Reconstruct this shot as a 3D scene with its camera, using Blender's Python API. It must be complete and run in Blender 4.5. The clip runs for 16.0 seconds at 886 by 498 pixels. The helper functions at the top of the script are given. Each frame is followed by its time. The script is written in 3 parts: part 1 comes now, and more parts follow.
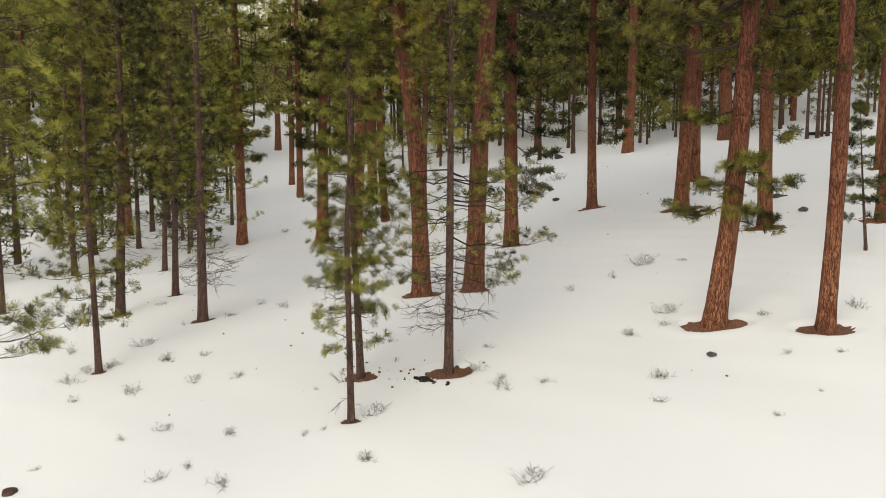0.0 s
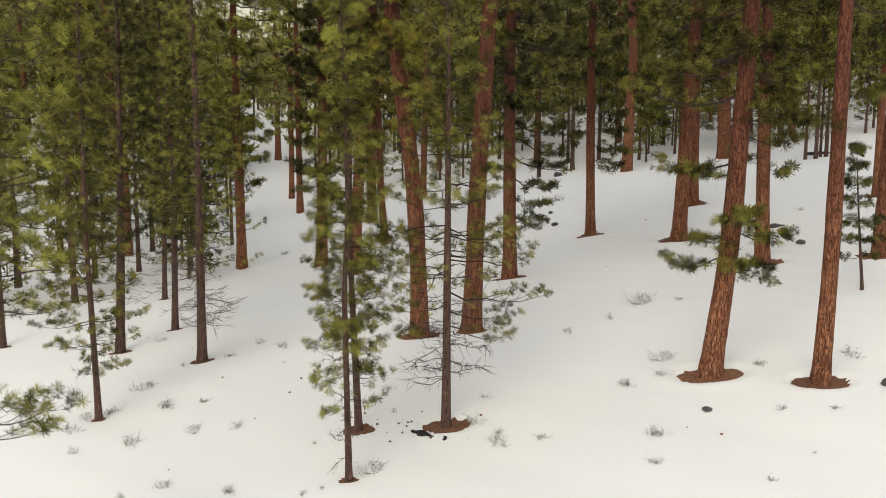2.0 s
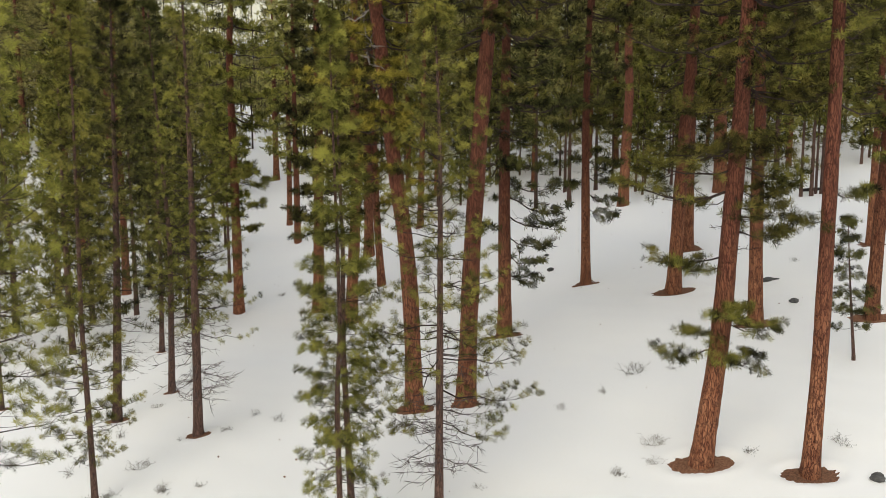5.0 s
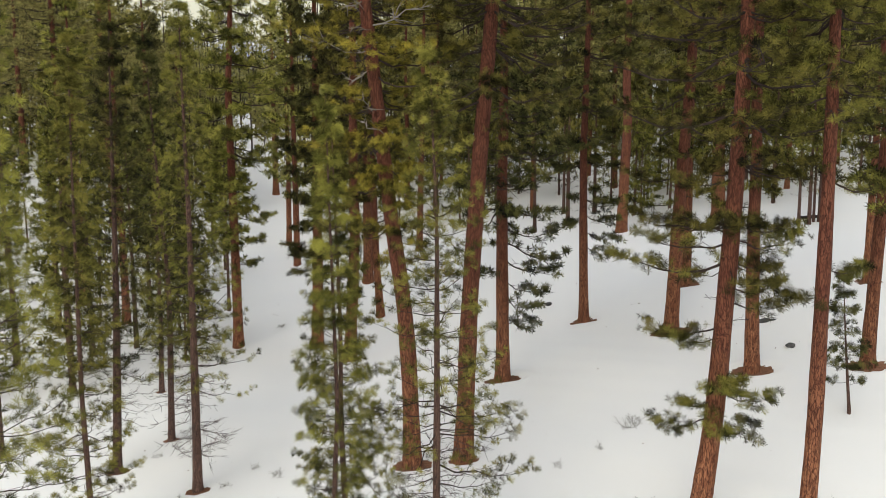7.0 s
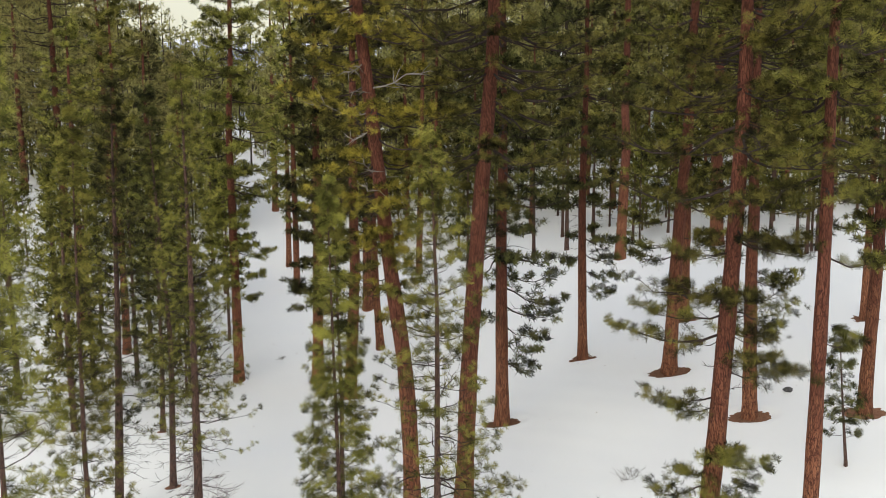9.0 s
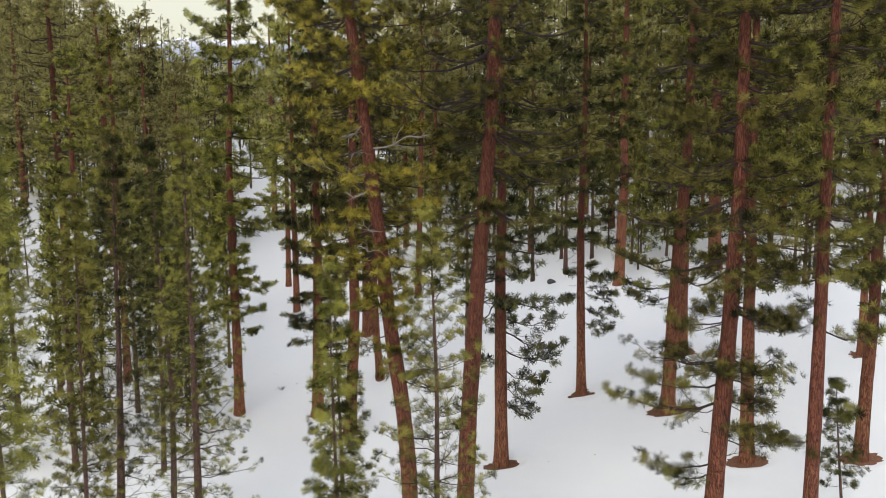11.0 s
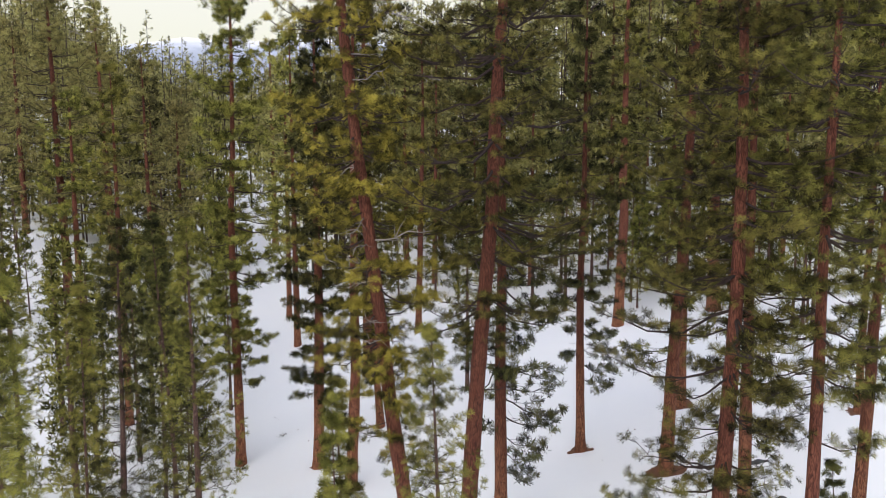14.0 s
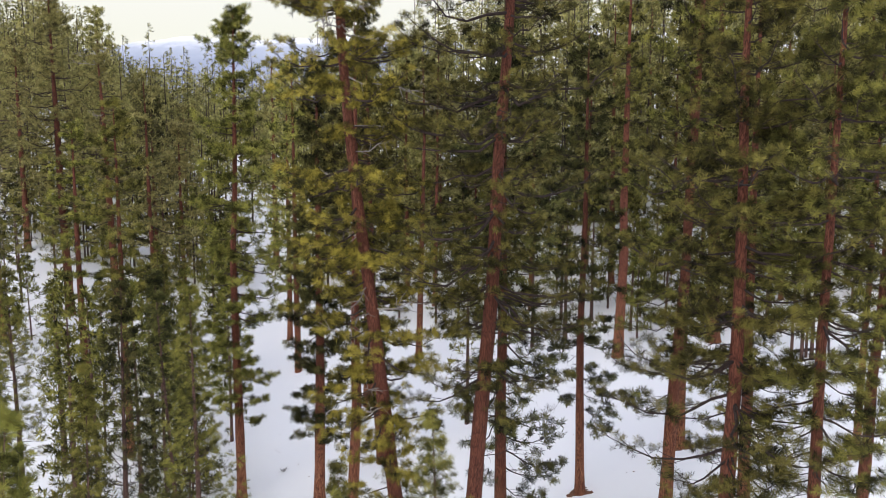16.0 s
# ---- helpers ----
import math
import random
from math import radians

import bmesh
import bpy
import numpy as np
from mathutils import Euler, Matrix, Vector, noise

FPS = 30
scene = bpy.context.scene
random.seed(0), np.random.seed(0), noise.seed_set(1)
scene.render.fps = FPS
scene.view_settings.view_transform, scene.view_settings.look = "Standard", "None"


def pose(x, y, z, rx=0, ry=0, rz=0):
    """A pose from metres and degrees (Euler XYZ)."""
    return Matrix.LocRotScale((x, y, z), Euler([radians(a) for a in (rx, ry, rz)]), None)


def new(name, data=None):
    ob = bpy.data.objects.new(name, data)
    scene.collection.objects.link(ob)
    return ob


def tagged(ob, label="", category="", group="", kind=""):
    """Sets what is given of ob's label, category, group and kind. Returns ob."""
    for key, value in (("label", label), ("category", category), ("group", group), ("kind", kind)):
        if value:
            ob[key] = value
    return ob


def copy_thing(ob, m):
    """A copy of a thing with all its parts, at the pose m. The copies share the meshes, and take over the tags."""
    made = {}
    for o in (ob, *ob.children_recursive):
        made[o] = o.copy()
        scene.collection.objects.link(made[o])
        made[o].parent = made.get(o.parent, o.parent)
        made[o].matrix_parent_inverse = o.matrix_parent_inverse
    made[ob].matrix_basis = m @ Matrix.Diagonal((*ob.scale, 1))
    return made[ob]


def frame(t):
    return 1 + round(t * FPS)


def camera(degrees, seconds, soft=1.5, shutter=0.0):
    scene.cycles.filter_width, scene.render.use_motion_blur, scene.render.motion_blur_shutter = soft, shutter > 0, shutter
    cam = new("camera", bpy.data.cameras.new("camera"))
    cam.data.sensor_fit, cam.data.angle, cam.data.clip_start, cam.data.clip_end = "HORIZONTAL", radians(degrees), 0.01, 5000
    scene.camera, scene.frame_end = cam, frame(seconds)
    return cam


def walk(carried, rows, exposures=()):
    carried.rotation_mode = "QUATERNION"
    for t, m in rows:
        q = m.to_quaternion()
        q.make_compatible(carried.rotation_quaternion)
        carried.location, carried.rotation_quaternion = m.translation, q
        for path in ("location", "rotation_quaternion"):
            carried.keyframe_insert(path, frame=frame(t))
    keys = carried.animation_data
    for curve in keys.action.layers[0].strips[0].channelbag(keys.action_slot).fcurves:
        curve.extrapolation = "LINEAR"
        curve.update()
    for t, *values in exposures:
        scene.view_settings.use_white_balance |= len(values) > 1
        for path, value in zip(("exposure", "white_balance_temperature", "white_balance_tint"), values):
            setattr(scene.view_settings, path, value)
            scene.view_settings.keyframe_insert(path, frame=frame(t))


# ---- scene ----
cam = camera(58.0, 16.0, 0.6)
METRES, EYE, TILT, LEAN, TURN = 17.0, 6.5, -7.2, 0.0, 0.0
ROWS = [
    (0.0, 0.0000, 0.0000, 0.0000, 0.000, -0.000, 0.00),
    (0.5, 0.0007, -0.0023, 0.0234, 0.028, -0.046, -0.00),
    (1.0, 0.0019, -0.0046, 0.0471, 0.037, -0.083, -0.03),
    (1.5, 0.0036, -0.0066, 0.0713, 0.037, -0.138, -0.02),
    (2.0, 0.0053, -0.0087, 0.0952, 0.037, -0.147, -0.02),
    (2.5, 0.0070, -0.0109, 0.1199, 0.037, -0.128, -0.02),
    (3.0, 0.0086, -0.0132, 0.1456, 0.037, -0.128, 0.01),
    (3.5, 0.0104, -0.0147, 0.1722, 0.046, -0.128, 0.03),
    (4.0, 0.0127, -0.0161, 0.2011, 0.028, -0.165, 0.04),
    (6.5, 0.0234, -0.0270, 0.3640, 0.028, -0.394, 0.19),
    (7.0, 0.0240, -0.0296, 0.3970, 0.028, -0.422, 0.19),
    (7.5, 0.0244, -0.0328, 0.4296, 0.037, -0.413, 0.21),
    (8.0, 0.0244, -0.0361, 0.4621, 0.018, -0.440, 0.24),
    (8.5, 0.0235, -0.0396, 0.4931, -0.028, -0.422, 0.25),
    (9.0, 0.0225, -0.0431, 0.5230, -0.046, -0.394, 0.25),
    (11.5, 0.0226, -0.0595, 0.6827, -0.128, -0.495, 0.33),
    (12.0, 0.0226, -0.0627, 0.7144, -0.128, -0.514, 0.36),
    (12.5, 0.0227, -0.0653, 0.7457, -0.138, -0.523, 0.34),
    (13.0, 0.0227, -0.0681, 0.7773, -0.110, -0.523, 0.31),
    (13.5, 0.0212, -0.0717, 0.8117, -0.128, -0.541, 0.29),
    (14.0, 0.0206, -0.0749, 0.8456, -0.128, -0.514, 0.21),
    (14.5, 0.0199, -0.0777, 0.8809, -0.128, -0.532, 0.16),
    (15.0, 0.0190, -0.0810, 0.9171, -0.128, -0.541, 0.09),
    (15.5, 0.0181, -0.0841, 0.9570, -0.119, -0.569, 0.01),
    (16.0, 0.0178, -0.0876, 0.9957, -0.110, -0.560, -0.08),
]
walk(cam, [(t, pose(0, 0, EYE, TILT, LEAN, TURN) @ pose(METRES * x, METRES * y, METRES * z, 90 + pitch, roll, yaw)) for t, x, y, z, yaw, pitch, roll in ROWS], [(0.0, 0.02, 6500, 10), (4.0, 0.06, 6400, 10), (8.0, 0.2, 6190, 10), (12.0, 0.32, 5890, 14), (16.0, 0.41, 5690, 18)])

# ---- light ----
world = bpy.data.worlds.new("overcast_sky")
scene.world = world
world.use_nodes = True
wt = world.node_tree
wt.nodes.clear()
SUN_UP, SUN_ROUND = 31.0, 205.0
sky = wt.nodes.new("ShaderNodeTexSky")
sky.sky_type, sky.sun_disc = "NISHITA", False
sky.sun_elevation, sky.sun_rotation = radians(SUN_UP), radians(SUN_ROUND)
sky.dust_density, sky.altitude = 3.0, 1500
grey = wt.nodes.new("ShaderNodeHueSaturation")
grey.inputs["Saturation"].default_value = 0.3
dim = wt.nodes.new("ShaderNodeVectorMath")
dim.operation = "SCALE"
dim.inputs["Scale"].default_value = 0.1
cloud = wt.nodes.new("ShaderNodeMix")
cloud.data_type = "RGBA"
cloud.inputs[0].default_value = 0.9
up = wt.nodes.new("ShaderNodeSeparateXYZ")
layer = wt.nodes.new("ShaderNodeValToRGB")
layer.color_ramp.elements[0].position, layer.color_ramp.elements[0].color = 0.12, (0.86, 0.815, 0.58, 1)
layer.color_ramp.elements[1].position, layer.color_ramp.elements[1].color = 0.7, (1.08, 1.1, 1.13, 1)
low = layer.color_ramp.elements.new(0.3)
low.color = (0.93, 0.9, 0.77, 1)
wt.links.new(wt.nodes.new("ShaderNodeTexCoord").outputs["Generated"], up.inputs[0])
wt.links.new(up.outputs["Z"], layer.inputs[0])
wt.links.new(layer.outputs[0], cloud.inputs[7])
back = wt.nodes.new("ShaderNodeBackground")
back.inputs["Strength"].default_value = 0.9
wout = wt.nodes.new("ShaderNodeOutputWorld")
wt.links.new(sky.outputs[0], grey.inputs["Color"])
wt.links.new(grey.outputs[0], dim.inputs[0])
wt.links.new(dim.outputs[0], cloud.inputs[6])
wt.links.new(cloud.outputs[2], back.inputs["Color"])
wt.links.new(back.outputs[0], wout.inputs["Surface"])

lamp = bpy.data.lights.new("sun", "SUN")
lamp.energy, lamp.angle, lamp.color = 1.35, radians(45), (1.0, 0.9, 0.7)
sun = new("sun", lamp)
sun.matrix_world = pose(0, 0, 60, 90 - SUN_UP, 0, 180 - SUN_ROUND)
scene.view_settings.exposure = 0.0


# ---- materials ----
class Mat:
    """A small helper round one node material."""

    def __init__(self, name, rough=0.8):
        self.m = bpy.data.materials.new(name)
        self.m.use_nodes = True
        self.t = self.m.node_tree
        self.b = self.t.nodes["Principled BSDF"]
        self.b.inputs["Roughness"].default_value = rough
        self.b.inputs["Specular IOR Level"].default_value = 0.2
        self.co = self.t.nodes.new("ShaderNodeTexCoord").outputs["Object"]

    def node(self, kind, **sockets):
        n = self.t.nodes.new(kind)
        for k, v in sockets.items():
            s = n.inputs[k.replace("_", " ")]
            if isinstance(v, bpy.types.NodeSocket):
                self.t.links.new(v, s)
            else:
                s.default_value = v
        return n

    def scaled(self, sx, sy, sz):
        n = self.node("ShaderNodeMapping", Vector=self.co)
        n.inputs["Scale"].default_value = (sx, sy, sz)
        return n.outputs[0]

    def noise(self, scale, detail=3.0, co=None, rough=0.55):
        return self.node("ShaderNodeTexNoise", Vector=co or self.co, Scale=scale, Detail=detail, Roughness=rough).outputs["Fac"]

    def ramp(self, fac, *stops):
        n = self.node("ShaderNodeValToRGB", Fac=fac)
        e = n.color_ramp.elements
        while len(e) < len(stops):
            e.new(0.5)
        for el, (p, c) in zip(e, stops):
            el.position, el.color = p, (*c, 1) if len(c) == 3 else c
        return n.outputs[0]

    def grey(self, fac, lo, hi, a=0.0, b=1.0):
        n = self.node("ShaderNodeMapRange", Value=fac)
        n.inputs[1].default_value, n.inputs[2].default_value = lo, hi
        n.inputs[3].default_value, n.inputs[4].default_value = a, b
        return n.outputs[0]

    def mix(self, fac, a, b, blend="MIX"):
        n = self.t.nodes.new("ShaderNodeMix")
        n.data_type, n.blend_type = "RGBA", blend
        for s, v in ((n.inputs[0], fac), (n.inputs[6], a), (n.inputs[7], b)):
            if isinstance(v, bpy.types.NodeSocket):
                self.t.links.new(v, s)
            elif isinstance(v, (int, float)):
                s.default_value = v
            else:
                s.default_value = (*v, 1)
        return n.outputs[2]

    def colour(self, c):
        self.t.links.new(c, self.b.inputs["Base Color"])

    def bump(self, height, strength=0.5, dist=0.02):
        n = self.node("ShaderNodeBump", Height=height, Strength=strength, Distance=dist)
        self.t.links.new(n.outputs[0], self.b.inputs["Normal"])

    def random(self):
        return self.t.nodes.new("ShaderNodeObjectInfo").outputs["Random"]

    def island(self):
        return self.t.nodes.new("ShaderNodeNewGeometry").outputs["Random Per Island"]


def snow_material():
    m = Mat("snow", 0.65)
    big, mid, fine = m.noise(0.12, 3), m.noise(1.3, 4), m.noise(22, 3)
    c = m.ramp(big, (0.3, (0.86, 0.865, 0.87)), (0.7, (0.9, 0.895, 0.88)))
    dirt = m.grey(m.noise(3.2, 6, rough=0.7), 0.66, 0.8)
    c = m.mix(dirt, c, (0.8, 0.78, 0.73))
    m.colour(c)
    m.bump(m.mix(0.25, mid, fine), 0.25, 0.06)
    return m.m


def bark_material(name, plate_a, plate_b, furrow, scale, stretch, upper=None):
    """Bark: plates parted by dark furrows that run up the trunk."""
    m = Mat(name, 0.9)
    warp = m.node("ShaderNodeTexNoise", Vector=m.scaled(1, 1, 0.4), Scale=5.0, Detail=2.0).outputs["Color"]
    co = m.node("ShaderNodeVectorMath")
    co.operation = "MULTIPLY_ADD"
    m.t.links.new(warp, co.inputs[0])
    co.inputs[1].default_value = (0.14, 0.14, 0.14)
    m.t.links.new(m.scaled(1, 1, stretch), co.inputs[2])
    fray = m.node("ShaderNodeVectorMath")
    fray.operation = "MULTIPLY_ADD"
    m.t.links.new(m.node("ShaderNodeTexNoise", Vector=m.scaled(1, 1, 0.6), Scale=22.0, Detail=2.0).outputs["Color"], fray.inputs[0])
    fray.inputs[1].default_value = (0.06, 0.06, 0.06)
    m.t.links.new(co.outputs[0], fray.inputs[2])
    vor = m.node("ShaderNodeTexVoronoi", Vector=fray.outputs[0], Scale=scale)
    vor.feature = "DISTANCE_TO_EDGE"
    cell = m.node("ShaderNodeTexVoronoi", Vector=co.outputs[0], Scale=scale)
    wave = m.node("ShaderNodeTexNoise", Vector=m.scaled(1, 1, 0.13), Scale=scale * 0.85, Detail=3.0, Roughness=0.6).outputs["Fac"]
    gap = m.node("ShaderNodeMath")
    gap.operation = "ABSOLUTE"
    off = m.node("ShaderNodeMath")
    off.operation = "SUBTRACT"
    m.t.links.new(wave, off.inputs[0])
    off.inputs[1].default_value = 0.5
    m.t.links.new(off.outputs[0], gap.inputs[0])
    edge = m.mix(m.grey(gap.outputs[0], 0.0, 0.022), (0.0, 0.0, 0.0), m.grey(vor.outputs["Distance"], -0.02, 0.11))
    fine = m.noise(60, 4, m.scaled(1, 1, 0.5), 0.7)
    tone = m.mix(0.5, cell.outputs["Color"], m.noise(1.8, 3))
    c = m.ramp(tone, (0.25, plate_a), (0.75, plate_b))
    # Upper bark is redder; its darker tone also puts crown shade into the colour.
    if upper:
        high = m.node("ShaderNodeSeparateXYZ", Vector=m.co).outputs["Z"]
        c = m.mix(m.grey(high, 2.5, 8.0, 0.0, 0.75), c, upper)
    c = m.mix(m.grey(fine, 0.35, 0.75, 0.0, 0.45), c, tuple(v * 0.45 for v in plate_a))
    c = m.mix(edge, furrow, c)
    hue = m.node("ShaderNodeHueSaturation", Color=c, Value=m.grey(m.random(), 0, 1, 0.8, 1.15))
    m.colour(hue.outputs[0])
    m.bump(m.mix(0.25, edge, fine), 0.9, 0.035)
    return m.m


def needle_material(name, shade_tone, mid, tip, glow):
    """Pine needles that let some light through."""
    m = Mat(name, 0.7)
    m.b.inputs["Specular IOR Level"].default_value = 0.1
    # Tones vary by clump; both ends paint shaded gaps and lit tufts.
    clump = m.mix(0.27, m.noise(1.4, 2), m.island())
    c = m.ramp(clump, (0.36, shade_tone), (0.5, mid), (0.66, tip))
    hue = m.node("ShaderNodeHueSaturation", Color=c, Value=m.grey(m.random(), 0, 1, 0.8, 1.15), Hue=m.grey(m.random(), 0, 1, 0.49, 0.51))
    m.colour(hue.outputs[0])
    thin = m.node("ShaderNodeBsdfTranslucent", Color=hue.outputs[0])
    both = m.node("ShaderNodeMixShader", Fac=glow)
    m.t.links.new(m.b.outputs[0], both.inputs[1])
    m.t.links.new(thin.outputs[0], both.inputs[2])
    m.t.links.new(both.outputs[0], m.t.nodes["Material Output"].inputs["Surface"])
    return m.m


def plain_material(name, a, b, scale, rough=0.9, bump=0.4):
    m = Mat(name, rough)
    n = m.noise(scale, 5, rough=0.65)
    c = m.ramp(n, (0.3, a), (0.7, b))
    hue = m.node("ShaderNodeHueSaturation", Color=c, Value=m.grey(m.random(), 0, 1, 0.8, 1.15))
    m.colour(hue.outputs[0])
    m.bump(n, bump, 0.03)
    return m.m


SNOW = snow_material()
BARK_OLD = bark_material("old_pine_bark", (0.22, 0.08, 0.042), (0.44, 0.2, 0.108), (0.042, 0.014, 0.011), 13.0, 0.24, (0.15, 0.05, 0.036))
BARK_YOUNG = bark_material("young_pine_bark", (0.13, 0.075, 0.06), (0.24, 0.145, 0.115), (0.035, 0.02, 0.02), 18.0, 0.3)
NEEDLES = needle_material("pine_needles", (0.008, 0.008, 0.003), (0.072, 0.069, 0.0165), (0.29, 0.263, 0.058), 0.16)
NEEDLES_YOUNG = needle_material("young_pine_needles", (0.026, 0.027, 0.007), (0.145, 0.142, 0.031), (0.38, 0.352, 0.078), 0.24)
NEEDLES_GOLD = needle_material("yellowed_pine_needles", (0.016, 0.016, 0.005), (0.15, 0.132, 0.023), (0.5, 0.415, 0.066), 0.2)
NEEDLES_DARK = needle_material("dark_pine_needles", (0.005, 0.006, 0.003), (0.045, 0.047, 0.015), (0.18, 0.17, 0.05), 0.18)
# Needles of the far trees, paled towards grey: distance haze put into the colour.
NEEDLES_HAZED = needle_material("hazed_pine_needles", (0.09, 0.084, 0.035), (0.27, 0.248, 0.086), (0.48, 0.43, 0.15), 0.32)
LIMB = plain_material("limb_bark", (0.025, 0.017, 0.016), (0.075, 0.053, 0.047), 9.0)
DEAD_WOOD = plain_material("bleached_dead_wood", (0.2, 0.175, 0.16), (0.4, 0.36, 0.33), 14.0)
TWIG = plain_material("dead_twigs", (0.055, 0.042, 0.042), (0.14, 0.11, 0.105), 14.0)
LITTER = plain_material("needle_litter", (0.09, 0.04, 0.025), (0.3, 0.155, 0.09), 15.0, 0.95, 0.9)
SAGE = plain_material("sagebrush_twigs", (0.11, 0.098, 0.085), (0.27, 0.245, 0.215), 20.0)
ROCK = plain_material("grey_rock", (0.045, 0.045, 0.048), (0.13, 0.127, 0.124), 6.0)
CHAR = plain_material("charred_wood", (0.012, 0.011, 0.012), (0.05, 0.045, 0.045), 16.0)
CUT = plain_material("sawn_wood", (0.4, 0.26, 0.15), (0.55, 0.4, 0.25), 18.0)

# ---- ground ----
GX = (-60, -32, -14, -3, 8, 20, 60)
GY = (8, 20, 30, 42, 56, 78, 105, 150)
GZ = (
    (-6.87, -4.36, -3.06, -2.34, -1.30, 0.16, 5.26),
    (-5.66, -3.27, -1.52, -0.57, 0.55, 1.66, 6.50),
    (-4.58, -2.47, -0.51, 0.91, 1.85, 2.86, 7.52),
    (-2.91, -1.55, 0.18, 1.17, 2.83, 4.55, 8.70),
    (-0.30, -0.40, 0.85, 2.09, 4.39, 6.24, 10.02),
    (4.74, 2.59, 2.49, 3.81, 6.02, 7.99, 12.43),
    (11.54, 6.43, 5.26, 6.27, 7.87, 9.73, 15.31),
    (19.85, 14.98, 13.12, 12.87, 13.22, 14.26, 19.69),
)
WELLS = []


def weights(nodes, q):
    n = np.array(nodes, float)
    q = np.clip(q, n[0], n[-1])
    k = np.clip(np.searchsorted(n, q) - 1, 0, len(n) - 2)
    h = n[k + 1] - n[k]
    s = (q - n[k]) / h
    w, r = np.zeros((len(q), len(n))), np.arange(len(q))
    w[r, k] += 2 * s**3 - 3 * s**2 + 1
    w[r, k + 1] += 3 * s**2 - 2 * s**3
    for i, f in ((k, s**3 - 2 * s**2 + s), (k + 1, s**3 - s**2)):
        lo, hi = np.maximum(i - 1, 0), np.minimum(i + 1, len(n) - 1)
        np.add.at(w, (r, hi), f * h / (n[hi] - n[lo]))
        np.add.at(w, (r, lo), -f * h / (n[hi] - n[lo]))
    return w


def ease(t):
    t = np.clip(t, 0, 1)
    return t * t * (3 - 2 * t)


def lie(x, y):
    """The height of the snow, from smooth hill forms."""
    x, y = np.atleast_1d(np.asarray(x, float)), np.atleast_1d(np.asarray(y, float))
    z = np.einsum("qj,ji,qi->q", weights(GY, y), np.array(GZ), weights(GX, x))
    z += np.clip(np.abs(x) - 60, 0, 400) * 0.06 + np.clip(y - 82, 0, 190) * (0.0 + 0.2 * ease((x / np.maximum(y, 1) + 0.2) / 0.3) + 0.11 * ease((-0.37 - x / np.maximum(y, 1)) / 0.14)) + np.clip(y - 150, 0, 150) * 0.03 - np.clip(8 - y, 0, 300) * 0.09
    z += 0.05 * np.sin(x * 0.7 + 1.3 * np.sin(y * 0.31)) * np.sin(y * 0.55 + x * 0.2)
    z += 0.015 * np.sin(x * 2.3 + y * 1.1) * np.sin(y * 1.9 - x * 0.6)
    return z


def snow_height(x, y):
    x, y = np.atleast_1d(np.asarray(x, float)), np.atleast_1d(np.asarray(y, float))
    z = lie(x, y)
    for wx, wy, r in WELLS:
        d = np.hypot(x - wx, (y - wy) / 0.6) / r
        near = d < 2.2
        z[near] -= (0.04 + 0.06 * r) * np.clip((1.06 - d[near]) / 0.25, 0, 1)
        z[near] += 0.03 * r * np.exp(-(((d[near] - 1.25) / 0.25) ** 2))
    return z


def mesh_from(name, verts, faces, mats, index=None, smooth=False, normals=None):
    """A mesh from an array of points and one of faces with equal corner counts."""
    me = bpy.data.meshes.new(name)
    verts, faces = np.asarray(verts, np.float32), np.asarray(faces, np.int32)
    n, k = faces.shape
    me.vertices.add(len(verts))
    me.vertices.foreach_set("co", verts.ravel())
    me.loops.add(n * k)
    me.loops.foreach_set("vertex_index", faces.ravel())
    me.polygons.add(n)
    me.polygons.foreach_set("loop_start", np.arange(0, n * k, k, dtype=np.int32))
    me.polygons.foreach_set("loop_total", np.full(n, k, np.int32))
    for mat in mats:
        me.materials.append(mat)
    if index is not None:
        me.polygons.foreach_set("material_index", np.asarray(index, np.int32))
    me.polygons.foreach_set("use_smooth", np.full(n, smooth))
    me.update(calc_edges=True)
    if normals is not None:
        me.polygons.foreach_set("use_smooth", np.full(n, True))
        at = me.attributes.new("custom_normal", "FLOAT_VECTOR", "POINT")
        at.data.foreach_set("vector", np.asarray(normals, np.float32).ravel())
        me.update()
    return me


def unit(v):
    return v / (np.linalg.norm(v, axis=-1, keepdims=True) + 1e-9)


def rounded(v, f):
    """Smooth normals of a closed skin."""
    out = np.zeros_like(v)
    face = np.cross(v[f[:, 1]] - v[f[:, 0]], v[f[:, 2]] - v[f[:, 0]])
    for k in range(3):
        np.add.at(out, f[:, k], face)
    return unit(out)


def part(name, me, parent, label=""):
    ob = new(name, me)
    ob.parent = parent
    if label:
        ob["label"] = label
    return ob


def grow(a, b, first, rate, far):
    """Grid lines from a to b at an even step, then widening out to far on the side of b."""
    out, step = [b], first
    while abs(out[-1]) < abs(far):
        step *= rate
        out.append(out[-1] + math.copysign(step, far - b))
    return out[1:]


